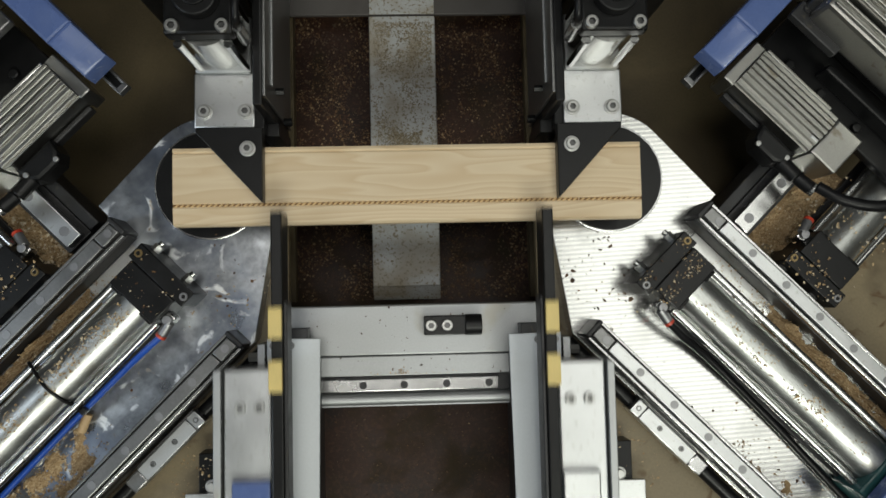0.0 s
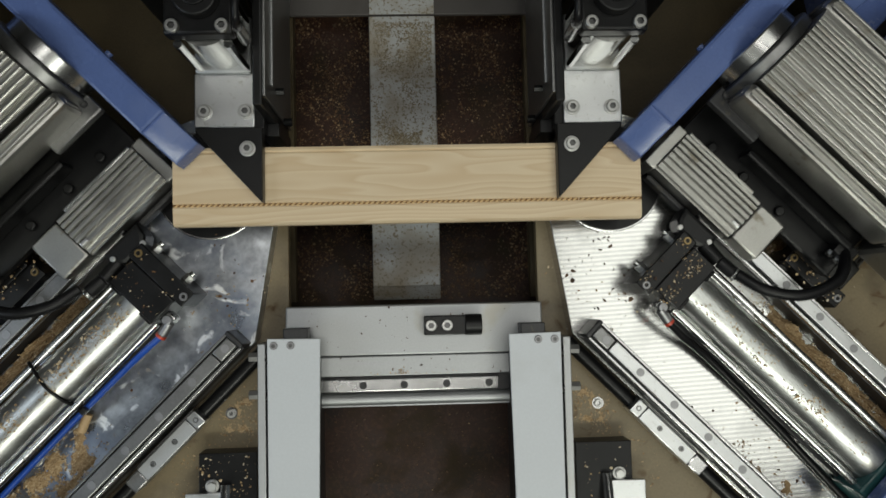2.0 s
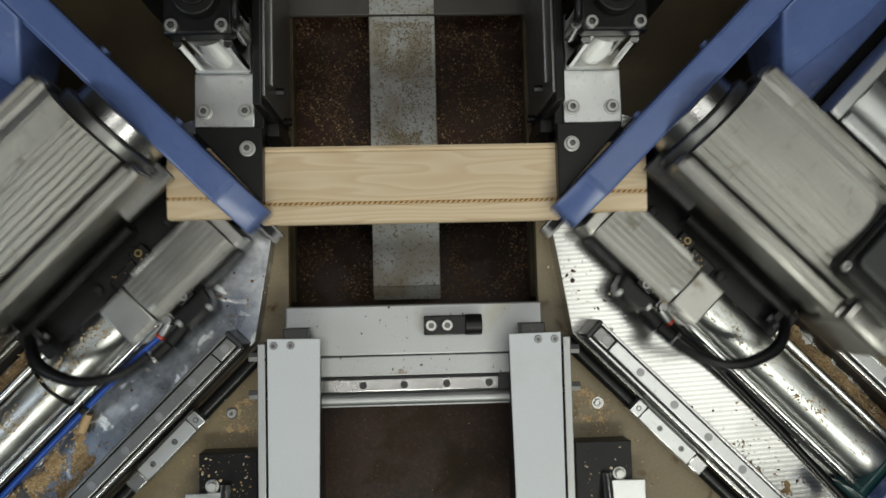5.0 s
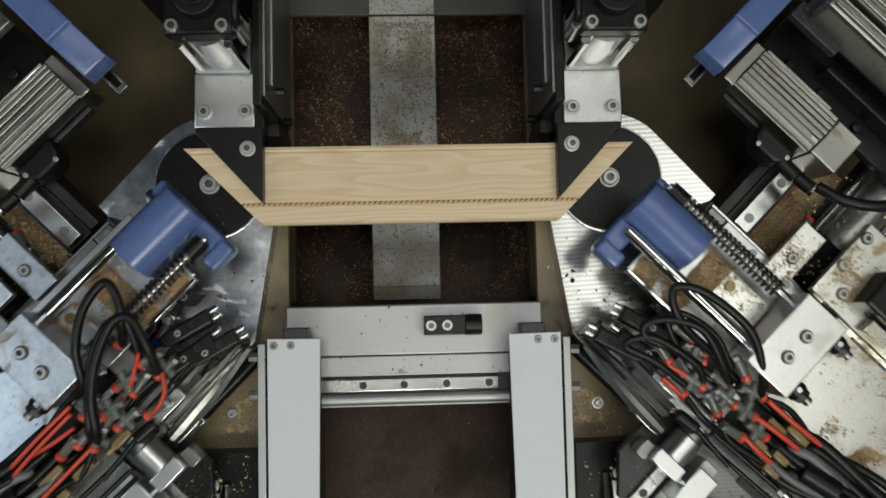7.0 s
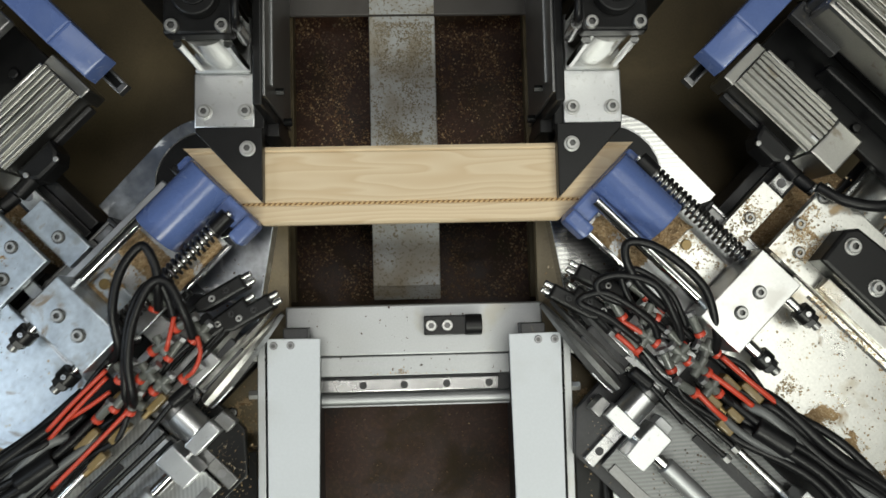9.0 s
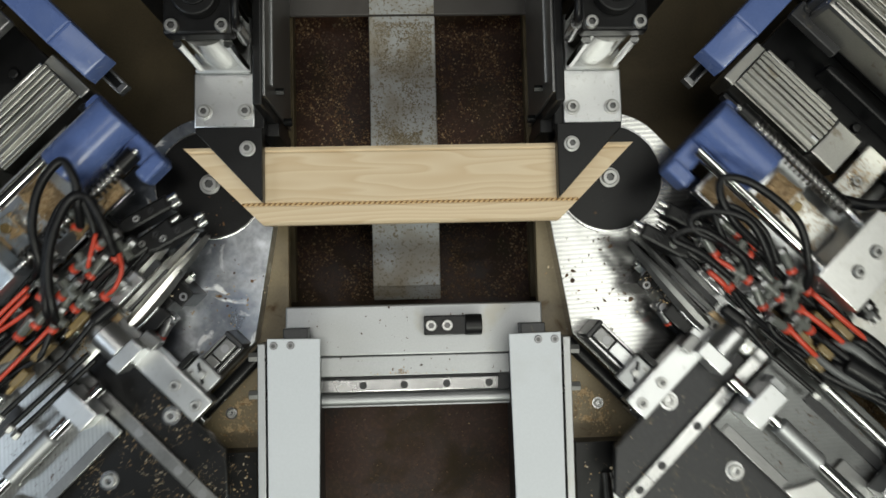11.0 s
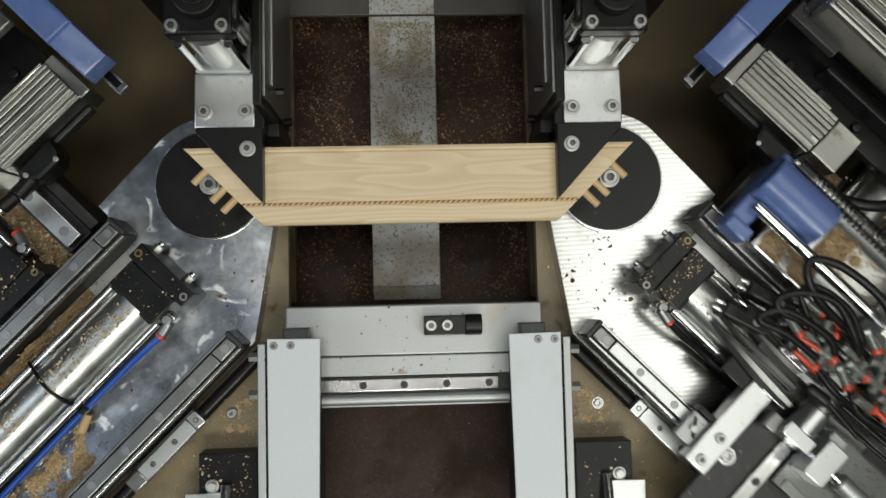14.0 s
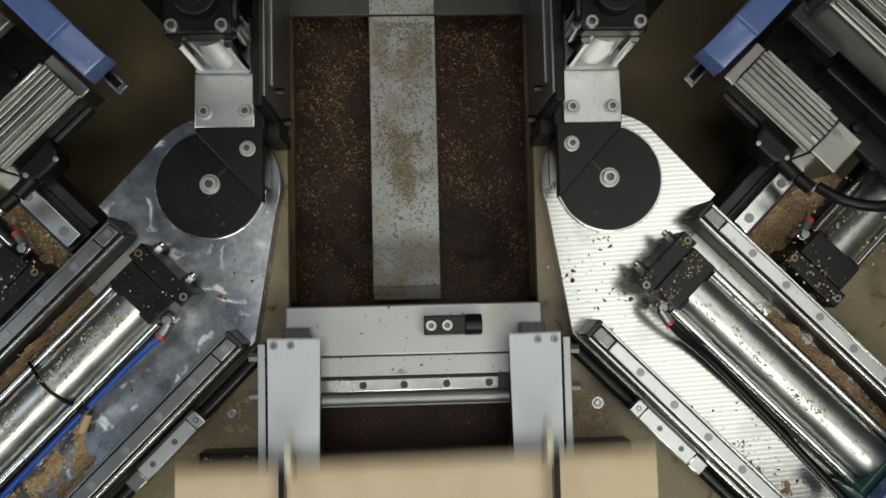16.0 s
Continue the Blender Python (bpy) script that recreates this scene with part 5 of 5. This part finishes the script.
    part("bed_shoe", prism(B(), [(0.318, -0.262), (0.62, -0.262), (0.62, -0.228), (0.338, -0.228), (0.330, -0.244)], 0.071, 0.079, 0.001), BRIGHT if right else ALU_MATT, t, "bright slide shoe")
    k0, k1, q0, q1 = (0.2165, 0.243, -0.237, -0.190) if right else (0.207, 0.2315, -0.236, -0.194)
    part("slide_block", box(B(), k0, k1, q0, q1, 0.0715, 0.106, 0.0015), ALU, t, "silver slide block")
    part("slide_step", box(B(), k0 + 0.004, k1 - 0.003, q1, q1 + 0.012, 0.0715, 0.092, 0.0015), ALU_MATT, t)
    part("slide_rod", rod(B(), (0.190, -0.214, 0.086), (0.62, -0.214, 0.086), 0.0066, 20), CHROME, t)
    part("slide_sleeve", rod(B(), (0.262, -0.214, 0.086), (0.322, -0.214, 0.086), 0.0105, 28, bevel=0.001), ALU_MATT, t)
    part("slide_rod", rod(B(), (0.27, -0.146, 0.083), (0.44, -0.146, 0.083), 0.005, 20), STEEL, t)
    part("slide_channel", box(B(), 0.27, 0.40, -0.172, -0.160, 0.071, 0.0735, 0.0008), DARK_STEEL, t)
    part("slide_channel", box(B(), 0.345, 0.62, -0.205, -0.190, 0.0712, 0.078, 0.0008), RAIL_DARK, t)
    for u, v in ((0.395, -0.245), (0.47, -0.245)):
        part("bed_hole", rod(B(), (u, v, 0.0785), (u, v, 0.0793), 0.0042, 18), BLACK, t)
    part("slide_end", box(B(), 0.45, 0.49, -0.25, -0.13, 0.071, 0.100, 0.002), RAIL_DARK, t)
    push = part("pusher_block", box(B(), 0.383, 0.430, -0.196, -0.130, 0.0785, 0.110, 0.0015), ALU, t, "silver pusher block")
    part("pusher_rod", rod(B(), (0.430, -0.165, 0.095), (0.62, -0.165, 0.095), 0.009, 24), CHROME, push)
    part("pusher_rod", rod(B(), (0.430, -0.185, 0.090), (0.62, -0.185, 0.090), 0.006, 24), BLACK, push)
    part("pusher_rod", rod(B(), (0.430, -0.143, 0.093), (0.62, -0.143, 0.093), 0.010, 24), BLACK, push)
    tagged(part("chip_litter", flake_mesh([(0.26, 0.5, -0.255, -0.14, 0.0712, 620, 0.0009)], 41), CHIP_DARK, t, "scattered chips"), kind="stuff")
    return t, pr, gun, push


def heap(u0, u1, v0, v1, z, h, n=14):
    """A low heap of sawdust with a broken outline."""
    bm = B()
    g = []
    n = 2 * n
    for i in range(n + 1):
        row = []
        for k in range(n + 1):
            a, b = i / n, k / n
            e = min(a, 1 - a, b, 1 - b) * 6
            q = noise.noise((40 * (u0 + a * (u1 - u0)), 40 * (v0 + b * (v1 - v0)), z * 30 + 3))
            q2 = noise.noise((160 * (u0 + a * (u1 - u0)), 160 * (v0 + b * (v1 - v0)), 7.0)) + 0.8 * noise.noise((520 * (u0 + a * (u1 - u0)), 520 * (v0 + b * (v1 - v0)), 4.0))
            row.append(bm.verts.new((u0 + a * (u1 - u0) + 0.002 * q2, v0 + b * (v1 - v0) + 0.002 * q, z - 0.003 + h * min(1, e) * (0.55 + 0.95 * q + 0.35 * q2))))
        g.append(row)
    for i in range(n):
        for k in range(n):
            bm.faces.new((g[i][k], g[i + 1][k], g[i + 1][k + 1], g[i][k + 1]))
    rnd = random.Random(int(1e4 * (u0 + v1)))
    for k in range(n * n // 3):
        i, j = rnd.randrange(1, n), rnd.randrange(1, n)
        c = g[i][j].co + Vector((rnd.uniform(-0.001, 0.001), rnd.uniform(-0.001, 0.001), 0.0004))
        q = 0.0006 + 0.0013 * rnd.random() ** 2
        a = rnd.uniform(0, 3.1)
        ca, sa = q * math.cos(a), q * math.sin(a)
        bm.faces.new([bm.verts.new(c + Vector(p)) for p in ((-ca, -sa, 0), (0.5 * sa, -0.5 * ca, rnd.uniform(0, 0.0008)), (ca, sa, 0), (-0.5 * sa, 0.5 * ca, rnd.uniform(0, 0.0008)))])
    return bm


CARRIAGE = {s: drill_carriage(s) for s in SIDES}
HEAD = {s: drill_head(s) for s in SIDES}


def dowel(side, v):
    on_arm(side)
    return tagged(part("dowel", rod(B(), (-0.034, v, 0), (0.008, v, 0), 0.0042, 14, bevel=0.001), DOWEL, None, "", arm(side, 0, 0, 0.066)),
                  "round beech dowel set into the mitred end of the board", "dowel", "dowels in the mitres")


DOWELS = {s: [dowel(s, v) for v in (-0.004, -0.033, -0.050)] for s in SIDES}


# ---- ejector pins and loader arms ----
def ejector(side):
    on_axis(side)
    t = thing("ejector_pin", "bright steel ejector rod behind the board", "rod", group="ejector pins")
    part("pin", rod(B(), (0.2415, 0.195, 0.045), (0.2415, 0.285, 0.045), 0.0045, 16, bevel=0.001), CHROME, t)
    return t


def loader_arm(side):
    on_axis(side)
    t = thing("loader_arm", "black loader arm with yellow fingers and a silver carriage", "loader arm", group="loader arms")
    x = 0.143
    part("beam", box(B(), x - 0.006, x + 0.006, -0.50, 0.075, 0.085, 0.125, 0.0015), BLACK, t)
    part("side_strip", box(B(), x - 0.010, x - 0.006, -0.50, -0.02, 0.09, 0.12, 0.001), DARK_STEEL, t)
    for y in (-0.035, -0.09):
        part("finger", box(B(), x - 0.006, x + 0.008, y - 0.022, y + 0.010, 0.125, 0.132, 0.001), YELLOW, t, "yellow finger")
    part("slide_foot", box(B(), x + 0.014, x + 0.056, -0.50, -0.41, -0.03, 0.075, 0.002), DARK_STEEL, t)
    c = part("carriage", box(B(), x + 0.010, x + 0.060, -0.36, -0.09, 0.075, 0.105, 0.002), ALU, t, "silver carriage")
    part("carriage_rail", box(B(), x + 0.062, x + 0.070, -0.40, -0.09, 0.07, 0.11, 0.001), ALU_MATT, t)
    part("carriage_block", box(B(), x + 0.010, x + 0.050, -0.42, -0.205, 0.105, 0.115, 0.002), BLUE if side < 0 else ALU, c)
    for u in (0.022, 0.042):
        part("screw", screw(B(), x + u, -0.13, 0.105, 0.006), ZINC, c)
    return t


def feed_wheel(side):
    on_axis(side)
    x = 0.134 if side < 0 else 0.139
    y = -0.158 if side < 0 else -0.150
    t = thing("feed_wheel", "cream plastic feed wheel on a dark bracket above the board", "wheel", group="feed wheels")
    part("wheel", rod(B(), (x - 0.0035, y - 0.004, 0.105), (x + 0.0035, y - 0.004, 0.105), 0.018, 32, bevel=0.001), CREAM, t, "cream wheel")
    part("hub", rod(B(), (x - 0.006, y - 0.016, 0.100), (x + 0.012, y - 0.016, 0.100), 0.005, 16), BLACK, t)
    part("fork", box(B(), x + 0.006, x + 0.012, y - 0.16, y - 0.016, 0.090, 0.108, 0.001), BLACK, t)
    part("foot", box(B(), x + 0.006, x + 0.050, y - 0.185, y - 0.16, -0.030, 0.108, 0.002), BLACK, t)
    return t


WHEEL = {s: feed_wheel(s) for s in SIDES}
EJECT = {s: ejector(s) for s in SIDES}
LOADER = {s: loader_arm(s) for s in SIDES}


# ---- sawdust and chips ----
def flakes(name, spots, mat, label, seed):
    """Chips strewn over rectangles (x0, x1, y0, y1, z, count, size)."""
    rnd = random.Random(seed)
    verts, faces = [], []
    for x0, x1, y0, y1, z, n, size in spots:
        k = 0
        tries = 0
        while k < n and tries < 12 * n:
            tries += 1
            x, y = rnd.uniform(x0, x1), rnd.uniform(y0, y1)
            if noise.noise((x * 22 + seed, y * 22, 2.0)) + 0.45 * noise.noise((x * 70, y * 70, 5.0)) < rnd.uniform(-0.35, 0.45):
                continue
            k += 1
            s = size * (0.35 + 1.3 * rnd.random() ** 2.2)
            q = rnd.uniform(0.25, 0.8)
            a = rnd.uniform(0, 6.3)
            ca, sa = math.cos(a), math.sin(a)
            n0 = len(verts)
            for px, py in ((-1, -q), (0.2, -q * 1.1), (1, 0.1), (0.3, q), (-0.8, q * 0.8)):
                verts.append((x + s * (px * ca - py * sa), y + s * (px * sa + py * ca), z + rnd.uniform(0.0002, 0.0012)))
            faces.append(tuple(range(n0, n0 + 5)))
    me = bpy.data.meshes.new(name)
    me.from_pydata(verts, [], faces)
    me.materials.append(mat)
    return tagged(new(name, me), label, "sawdust", kind="stuff")


def strew():
    flakes("pit_chips", [(-0.17, 0.17, 0.0, 0.428, -0.2, 15000, 0.0013), (-0.17, 0.17, -0.35, -0.12, -0.2, 120, 0.0010)], CHIP, "pale wood chips strewn over the chip bed", 3)
    flakes("pit_dust", [(-0.17, 0.17, 0.0, 0.428, -0.1995, 5000, 0.0015), (-0.17, 0.17, -0.35, -0.12, -0.1995, 300, 0.0012)], CHIP_DARK, "brown sawdust strewn over the chip bed", 8)
    flakes("bar_chips", [(-0.05, 0.032, 0.20, 0.39, -0.13, 4200, 0.0009), (-0.028, 0.006, 0.125, 0.19, -0.1296, 900, 0.0013), (-0.024, 0.016, 0.165, 0.235, -0.1296, 900, 0.0013), (-0.04, 0.03, 0.16, 0.39, -0.1298, 1300, 0.0010), (-0.03, 0.02, 0.12, 0.26, -0.13, 300, 0.0012), (-0.05, 0.03, 0.01, 0.12, -0.13, 12, 0.002)], BAR_DUST, "sawdust strewn over the grey crossbar", 5)
    flakes("beam_chips", [(-0.15, 0.15, -0.065, -0.008, 0.0, 46, 0.0011), (-0.15, 0.15, -0.09, -0.068, -0.003, 22, 0.0011)], CHIP_DARK, "few dark chips on the front beam", 6)
    flakes("beam_dust", [(-0.020, -0.014, -0.089, -0.081, -0.003, 26, 0.0009), (-0.026, -0.010, -0.0895, -0.085, -0.003, 26, 0.0008), (-0.06, 0.06, -0.09, -0.086, -0.003, 40, 0.0007)], DUST, "small tan sawdust patch on the front beam", 9)
    for s in SIDES:
        x0, x1 = sorted((s * 0.165, s * 0.30))
        flakes("base_dust", [(x0, x1, -0.30, -0.10, -0.03, 420, 0.0011), (min(s * 0.17, s * 0.24), max(s * 0.17, s * 0.24), -0.17, -0.11, -0.03, 320, 0.0010)], DUST, "fine sawdust strewn over the tan base plate", 50 + s)
        ob = flakes("arm_chips", [(0.03, 0.13, -0.13, -0.05, 0.0, 70 if s > 0 else 30, 0.0021), (0.2, 0.45, -0.14, -0.10, 0.0, 12, 0.002), (0.09, 0.15, -0.07, -0.02, 0.0605, 24 if s > 0 else 8, 0.0016),
                                  (-0.05, 0.05, -0.05, 0.02, 0.0055, 14, 0.0018)], CHIP if s < 0 else CHIP_DARK, "dark chips strewn over the arm plate", 11 + s)
        ob.matrix_basis = arm(s)
        if s < 0:
            ob.data.transform(Matrix.Diagonal((1, -1, 1, 1)))
            ob.data.flip_normals()
        on_arm(s)
        tagged(part("sawdust_bank", heap(0.232, 0.62, -0.008, 0.0262, 0.0, 0.018, 60) if s > 0 else heap(0.176, 0.62, -0.014, 0.0172, 0.0, 0.022, 60), DUST, None, "", arm(s), True), "bank of brown sawdust along the cylinder", "sawdust", kind="stuff")
        tagged(part("sawdust_bank", heap(0.176, 0.235, 0.062, 0.22, -0.03, 0.012, 40), DUST, None, "", arm(s), True), "bank of brown sawdust beside the saw rail", "sawdust", kind="stuff")
        tagged(part("sawdust_bank", heap(0.30, 0.6, -0.145, -0.115, 0.0, 0.003, 40), DUST, None, "", arm(s), True), "thin sawdust on the arm plate", "sawdust", kind="stuff")
        ob = flakes("bank_chips", [(0.23, 0.55, -0.004, 0.022 if s > 0 else 0.013, 0.011, 500, 0.0013), (0.176, 0.236, 0.064, 0.22, -0.022, 600 if s > 0 else 1500, 0.0014), (0.20, 0.30, 0.062, 0.20, 0.031, 200, 0.0014), (0.16, 0.43, -0.056, -0.034, 0.0592, 900 if s < 0 else 350, 0.0011), (0.30, 0.5, -0.14, -0.085, 0.0004, 900 if s < 0 else 120, 0.0012), (0.16, 0.6, -0.006, 0.026 if s > 0 else 0.017, 0.0004, 1200, 0.0012), (0.02, 0.14, -0.14, -0.09, 0.0002, 50, 0.0011), (0.10, 0.145, -0.08, -0.01, 0.0603, 40 if s < 0 else 170, 0.0010)], CHIP_PALE, "pale chips over the sawdust banks", 17)
        ob.matrix_basis = arm(s)
        if s < 0:
            ob.data.transform(Matrix.Diagonal((1, -1, 1, 1)))
            ob.data.flip_normals()
        tagged(part("sawdust_bank", heap(0.30, 0.46, -0.14, -0.085, 0.0, 0.0062 if s < 0 else 0.0022, 40), DUST, None, "", arm(s), True), "thin patchy sawdust on the arm plate", "sawdust", kind="stuff")
        bolt = thing("plate_bolt", "socket head bolt with washer in the arm plate", "bolt", arm(s), "plate bolts")
        u, v = (0.3847, -0.0760) if s > 0 else (0.3712, -0.0840)
        part("bolt_head", screw(B(), u, v, 0.0, 0.0062, True), ZINC, bolt)
        part("washer", rod(B(), (u, v, 0.0), (u, v, 0.0014), 0.0095, 24), STEEL, bolt)
        if s < 0:
            plug = part("wood_plug", rod(B(), (0.290, -0.0895, 0.0065), (0.3105, -0.0985, 0.0065), 0.0055, 18, bevel=0.001), DOWEL, None, "", arm(s))
            tagged(plug, "loose brown beech dowel lying on the arm plate", "dowel")
        on_axis(s)
        bolt = thing("plate_bolt", "socket head bolt with washer in the base plate", "bolt", None, "plate bolts")
        part("bolt_head", screw(B(), 0.226, -0.134, -0.03, 0.0052, True), ZINC, bolt)
        part("washer", rod(B(), (0.226, -0.134, -0.03), (0.226, -0.134, -0.0286), 0.0072, 24), STEEL, bolt)
        tagged(part("sawdust_bank", heap(0.19, 0.25, -0.165, -0.11, -0.03, 0.004, 20), DUST), "thin sawdust on the base plate", "sawdust", kind="stuff")


strew()


# ---- what moves ----
def motions():
    # saws: travel across the arm, from rest to the end of the cut and back
    cut = ((0, 0.342), (0.6, 0.342), (0.7, 0.339), (0.8, 0.328), (1.0, 0.308), (1.2, 0.288), (1.5, 0.257), (2.0, 0.2045), (2.5, 0.1515), (3.0, 0.092), (3.5, 0.0335), (4.0, -0.0225), (4.2, -0.0395),
           (4.4, -0.044), (4.6, -0.03), (5.0, 0.10), (5.5, 0.27), (5.8, 0.342), (6.3, 0.342), (16.0, 0.342))
    for s in SIDES:
        walk(SAW[s], [(t, arm(s, 0, v)) for t, v in cut])
    # drill heads: along the arm, and across it between the two stations
    R, D = 0.478, 0.12
    left = ((0, R, 0), (5.7, R, 0), (6.0, 0.38, 0), (6.3, 0.285, 0), (6.5, 0.22, 0), (6.8, 0.118, 0), (7.0, 0.060, 0), (7.2, 0.042, 0), (7.5, 0.027, 0), (8.0, 0.015, 0), (8.5, 0, 0), (8.8, 0.0, 0), (9.0, 0.0085, 0),
            (9.2, 0.051, 0), (9.5, 0.11, 0), (9.8, 0.13, 0.0), (10.4, 0.13, D), (10.7, 0.11, D), (11.1, 0.02, D), (11.3, 0.006, D), (11.5, 0, D), (12.5, 0, D), (12.65, 0.004, D), (12.8, 0.028, D), (13.0, 0.074, D),
            (13.3, 0.152, D), (13.4, 0.194, D), (13.5, 0.230, D), (13.7, 0.325, D), (13.9, 0.405, D), (14.2, R, D), (14.5, R, D), (15.0, R, D), (15.6, R, 0), (16.0, R, 0))
    right = ((0, R, 0), (5.7, R, 0), (6.0, 0.385, 0), (6.3, 0.305, 0), (6.5, 0.243, 0), (6.8, 0.12, 0), (7.0, 0.060, 0), (7.2, 0.046, 0), (7.5, 0.030, 0), (8.0, 0.010, 0), (8.5, 0, 0), (9.0, -0.0075, 0),
             (9.2, -0.004, 0), (9.4, 0.03, 0), (9.7, 0.11, 0), (9.9, 0.13, 0), (10.5, 0.13, D), (10.8, 0.11, D), (11.1, 0.03, D), (11.3, 0.0095, D), (11.5, 0, D), (13.2, 0, D), (13.35, 0.005, D), (13.5, 0.026, D),
             (14.0, 0.145, D), (14.4, 0.25, D), (14.7, 0.33, D), (15.1, R, D), (15.4, R, D), (15.9, R, 0), (16.0, R, 0))
    press = {-1: ((0, -0.022), (7.0, -0.022), (7.4, -0.022), (8.0, -0.015), (8.5, 0), (8.8, 0), (9.0, -0.0085), (9.2, -0.022), (11.3, -0.016), (11.5, -0.011), (12.6, -0.011), (12.9, -0.022), (16.0, -0.022)),
             1: ((0, -0.013), (7.0, -0.013), (7.5, -0.013), (8.0, -0.010), (8.5, 0), (9.0, 0.0075), (9.2, 0.004), (9.5, -0.013), (11.3, -0.012), (11.5, -0.008), (13.3, -0.008), (13.6, -0.013), (16.0, -0.013))}
    for s, rows in ((-1, left), (1, right)):
        head, pr, gun, push = HEAD[s]
        walk(head, [(t, arm(s, u, v)) for t, u, v in rows])
        walk(CARRIAGE[s], [(t, arm(s, u, 0)) for t, u, v in rows])
        walk(pr, [(t, Matrix.Translation((u, 0, 0))) for t, u in press[s]])
        back = 12.7 if s < 0 else 13.3
        walk(push, [(0, pose(0, 0, 0)), (12.1, pose(0, 0, 0)), (12.27, pose(-0.102, 0, 0)), (back - 0.2, pose(-0.102, 0, 0)), (back, pose(0, 0, 0)), (16.0, pose(0, 0, 0))])
        walk(gun, [(0, pose(0, 0, 0)), (9.0, pose(0, 0, 0)), (9.8, pose(0, 0, 0)), (10.6, pose(-0.036, 0, 0)), (back, pose(-0.036, 0, 0)), (back + 0.5, pose(0, 0, 0)), (16.0, pose(0, 0, 0))])
    # the board: clamped, then thrown out over the push plates
    out = ((15.4, -0.0014, -0.027, 0.0, -0.8), (15.5, -0.002, -0.0536, 0.0, -1.8), (15.6, -0.007, -0.110, -0.002, -5.8), (15.7, -0.006, -0.160, -0.003, -8.1), (15.8, -0.003, -0.255, -0.003, -9.1), (15.9, 0.0, -0.333, -0.003, -9.6), (16.0, 0.0, -0.50, -0.02, -10.0))
    rows = [(0, pose(0, BY, BZ0)), (15.15, pose(0, BY, BZ0)), (15.3, pose(0, BY - 0.004, BZ0))] + [(t, pose(x, BY + y, BZ0 + z, 0, 0, a)) for t, x, y, z, a in out]
    walk(BOARD, rows)
    for s in SIDES:
        home = pose(0, BY, BZ0)
        walk(OFFCUT[s], [(0, home), (4.2, home), (4.9, home), (5.1, pose(s * 0.02, BY + 0.02, BZ0 + 0.004)), (5.4, pose(s * 0.10, BY + 0.09, BZ0 - 0.0, 0, s * 20)), (5.8, pose(s * 0.24, BY + 0.46, -0.149)), (16.0, pose(s * 0.24, BY + 0.46, -0.149))])
        loads = left if s < 0 else right
        for d in DOWELS[s]:
            home = arm(s, 0, 0, 0.066)
            inside = lambda u, v: arm(s, u + 0.132, v - 0.12, 0.069)
            ride = [(t, inside(u, v)) for t, u, v in loads if t <= 11.1]
            ride += [(11.3, arm(s, 0.03, 0, 0.066)), (11.6, home), (15.15, home), (15.3, pose(0, -0.004, 0) @ home)]
            base = pose(0, BY, BZ0).inverted() @ home
            ride += [(t, pose(x, BY + y, BZ0 + z, 0, 0, a) @ base) for t, x, y, z, a in out]
            walk(d, ride)
    # the next board comes in on the loader
    walk(NEXT_BOARD, [(0, pose(0, -0.5, -0.03)), (15.5, pose(0, -0.5, -0.03)), (15.75, pose(0, -0.5, BZ0, 0, 0, 0.6)), (15.9, pose(0, -0.36, BZ0 + 0.01, 0, 0, 1.0)), (16.0, pose(0.004, -0.2195, BZ0 + 0.004, 0, 0, 0.9))])
    for s in SIDES:
        walk(LOADER[s], [(0, pose(0, 0.02, 0)), (0.1, pose(0, -0.035, 0)), (0.2, pose(0, -0.12, 0)), (0.3, pose(0, -0.185, 0)), (0.4, pose(0, -0.25, 0)), (0.6, pose(0, -0.5, 0)), (15.7, pose(0, -0.5, 0)), (16.0, pose(0, -0.335, 0))])
        walk(WHEEL[s], [(0, pose(0, -0.45, 0)), (15.6, pose(0, -0.45, 0)), (15.85, pose(0, -0.22, 0)), (16.0, pose(0, 0, 0))])
        walk(PUSH[s], [(0, pose(0, 0, 0)), (15.1, pose(0, 0, 0)), (15.2, pose(s * 0.005, 0.092, 0)), (15.3, pose(s * 0.007, 0.123, 0)), (15.65, pose(s * 0.007, 0.122, 0)), (15.8, pose(s * 0.004, 0.086, 0)),
                       (15.9, pose(s * 0.001, 0.03, 0)), (16.0, pose(0, 0, 0))])
        walk(EJECT[s], [(0, pose(0, 0, 0)), (15.3, pose(0, 0, 0)), (15.42, pose(0, -0.075, 0)), (15.65, pose(0, -0.075, 0)), (15.8, pose(0, -0.03, 0)), (15.9, pose(0, 0, 0)), (16.0, pose(0, 0, 0))])


motions()
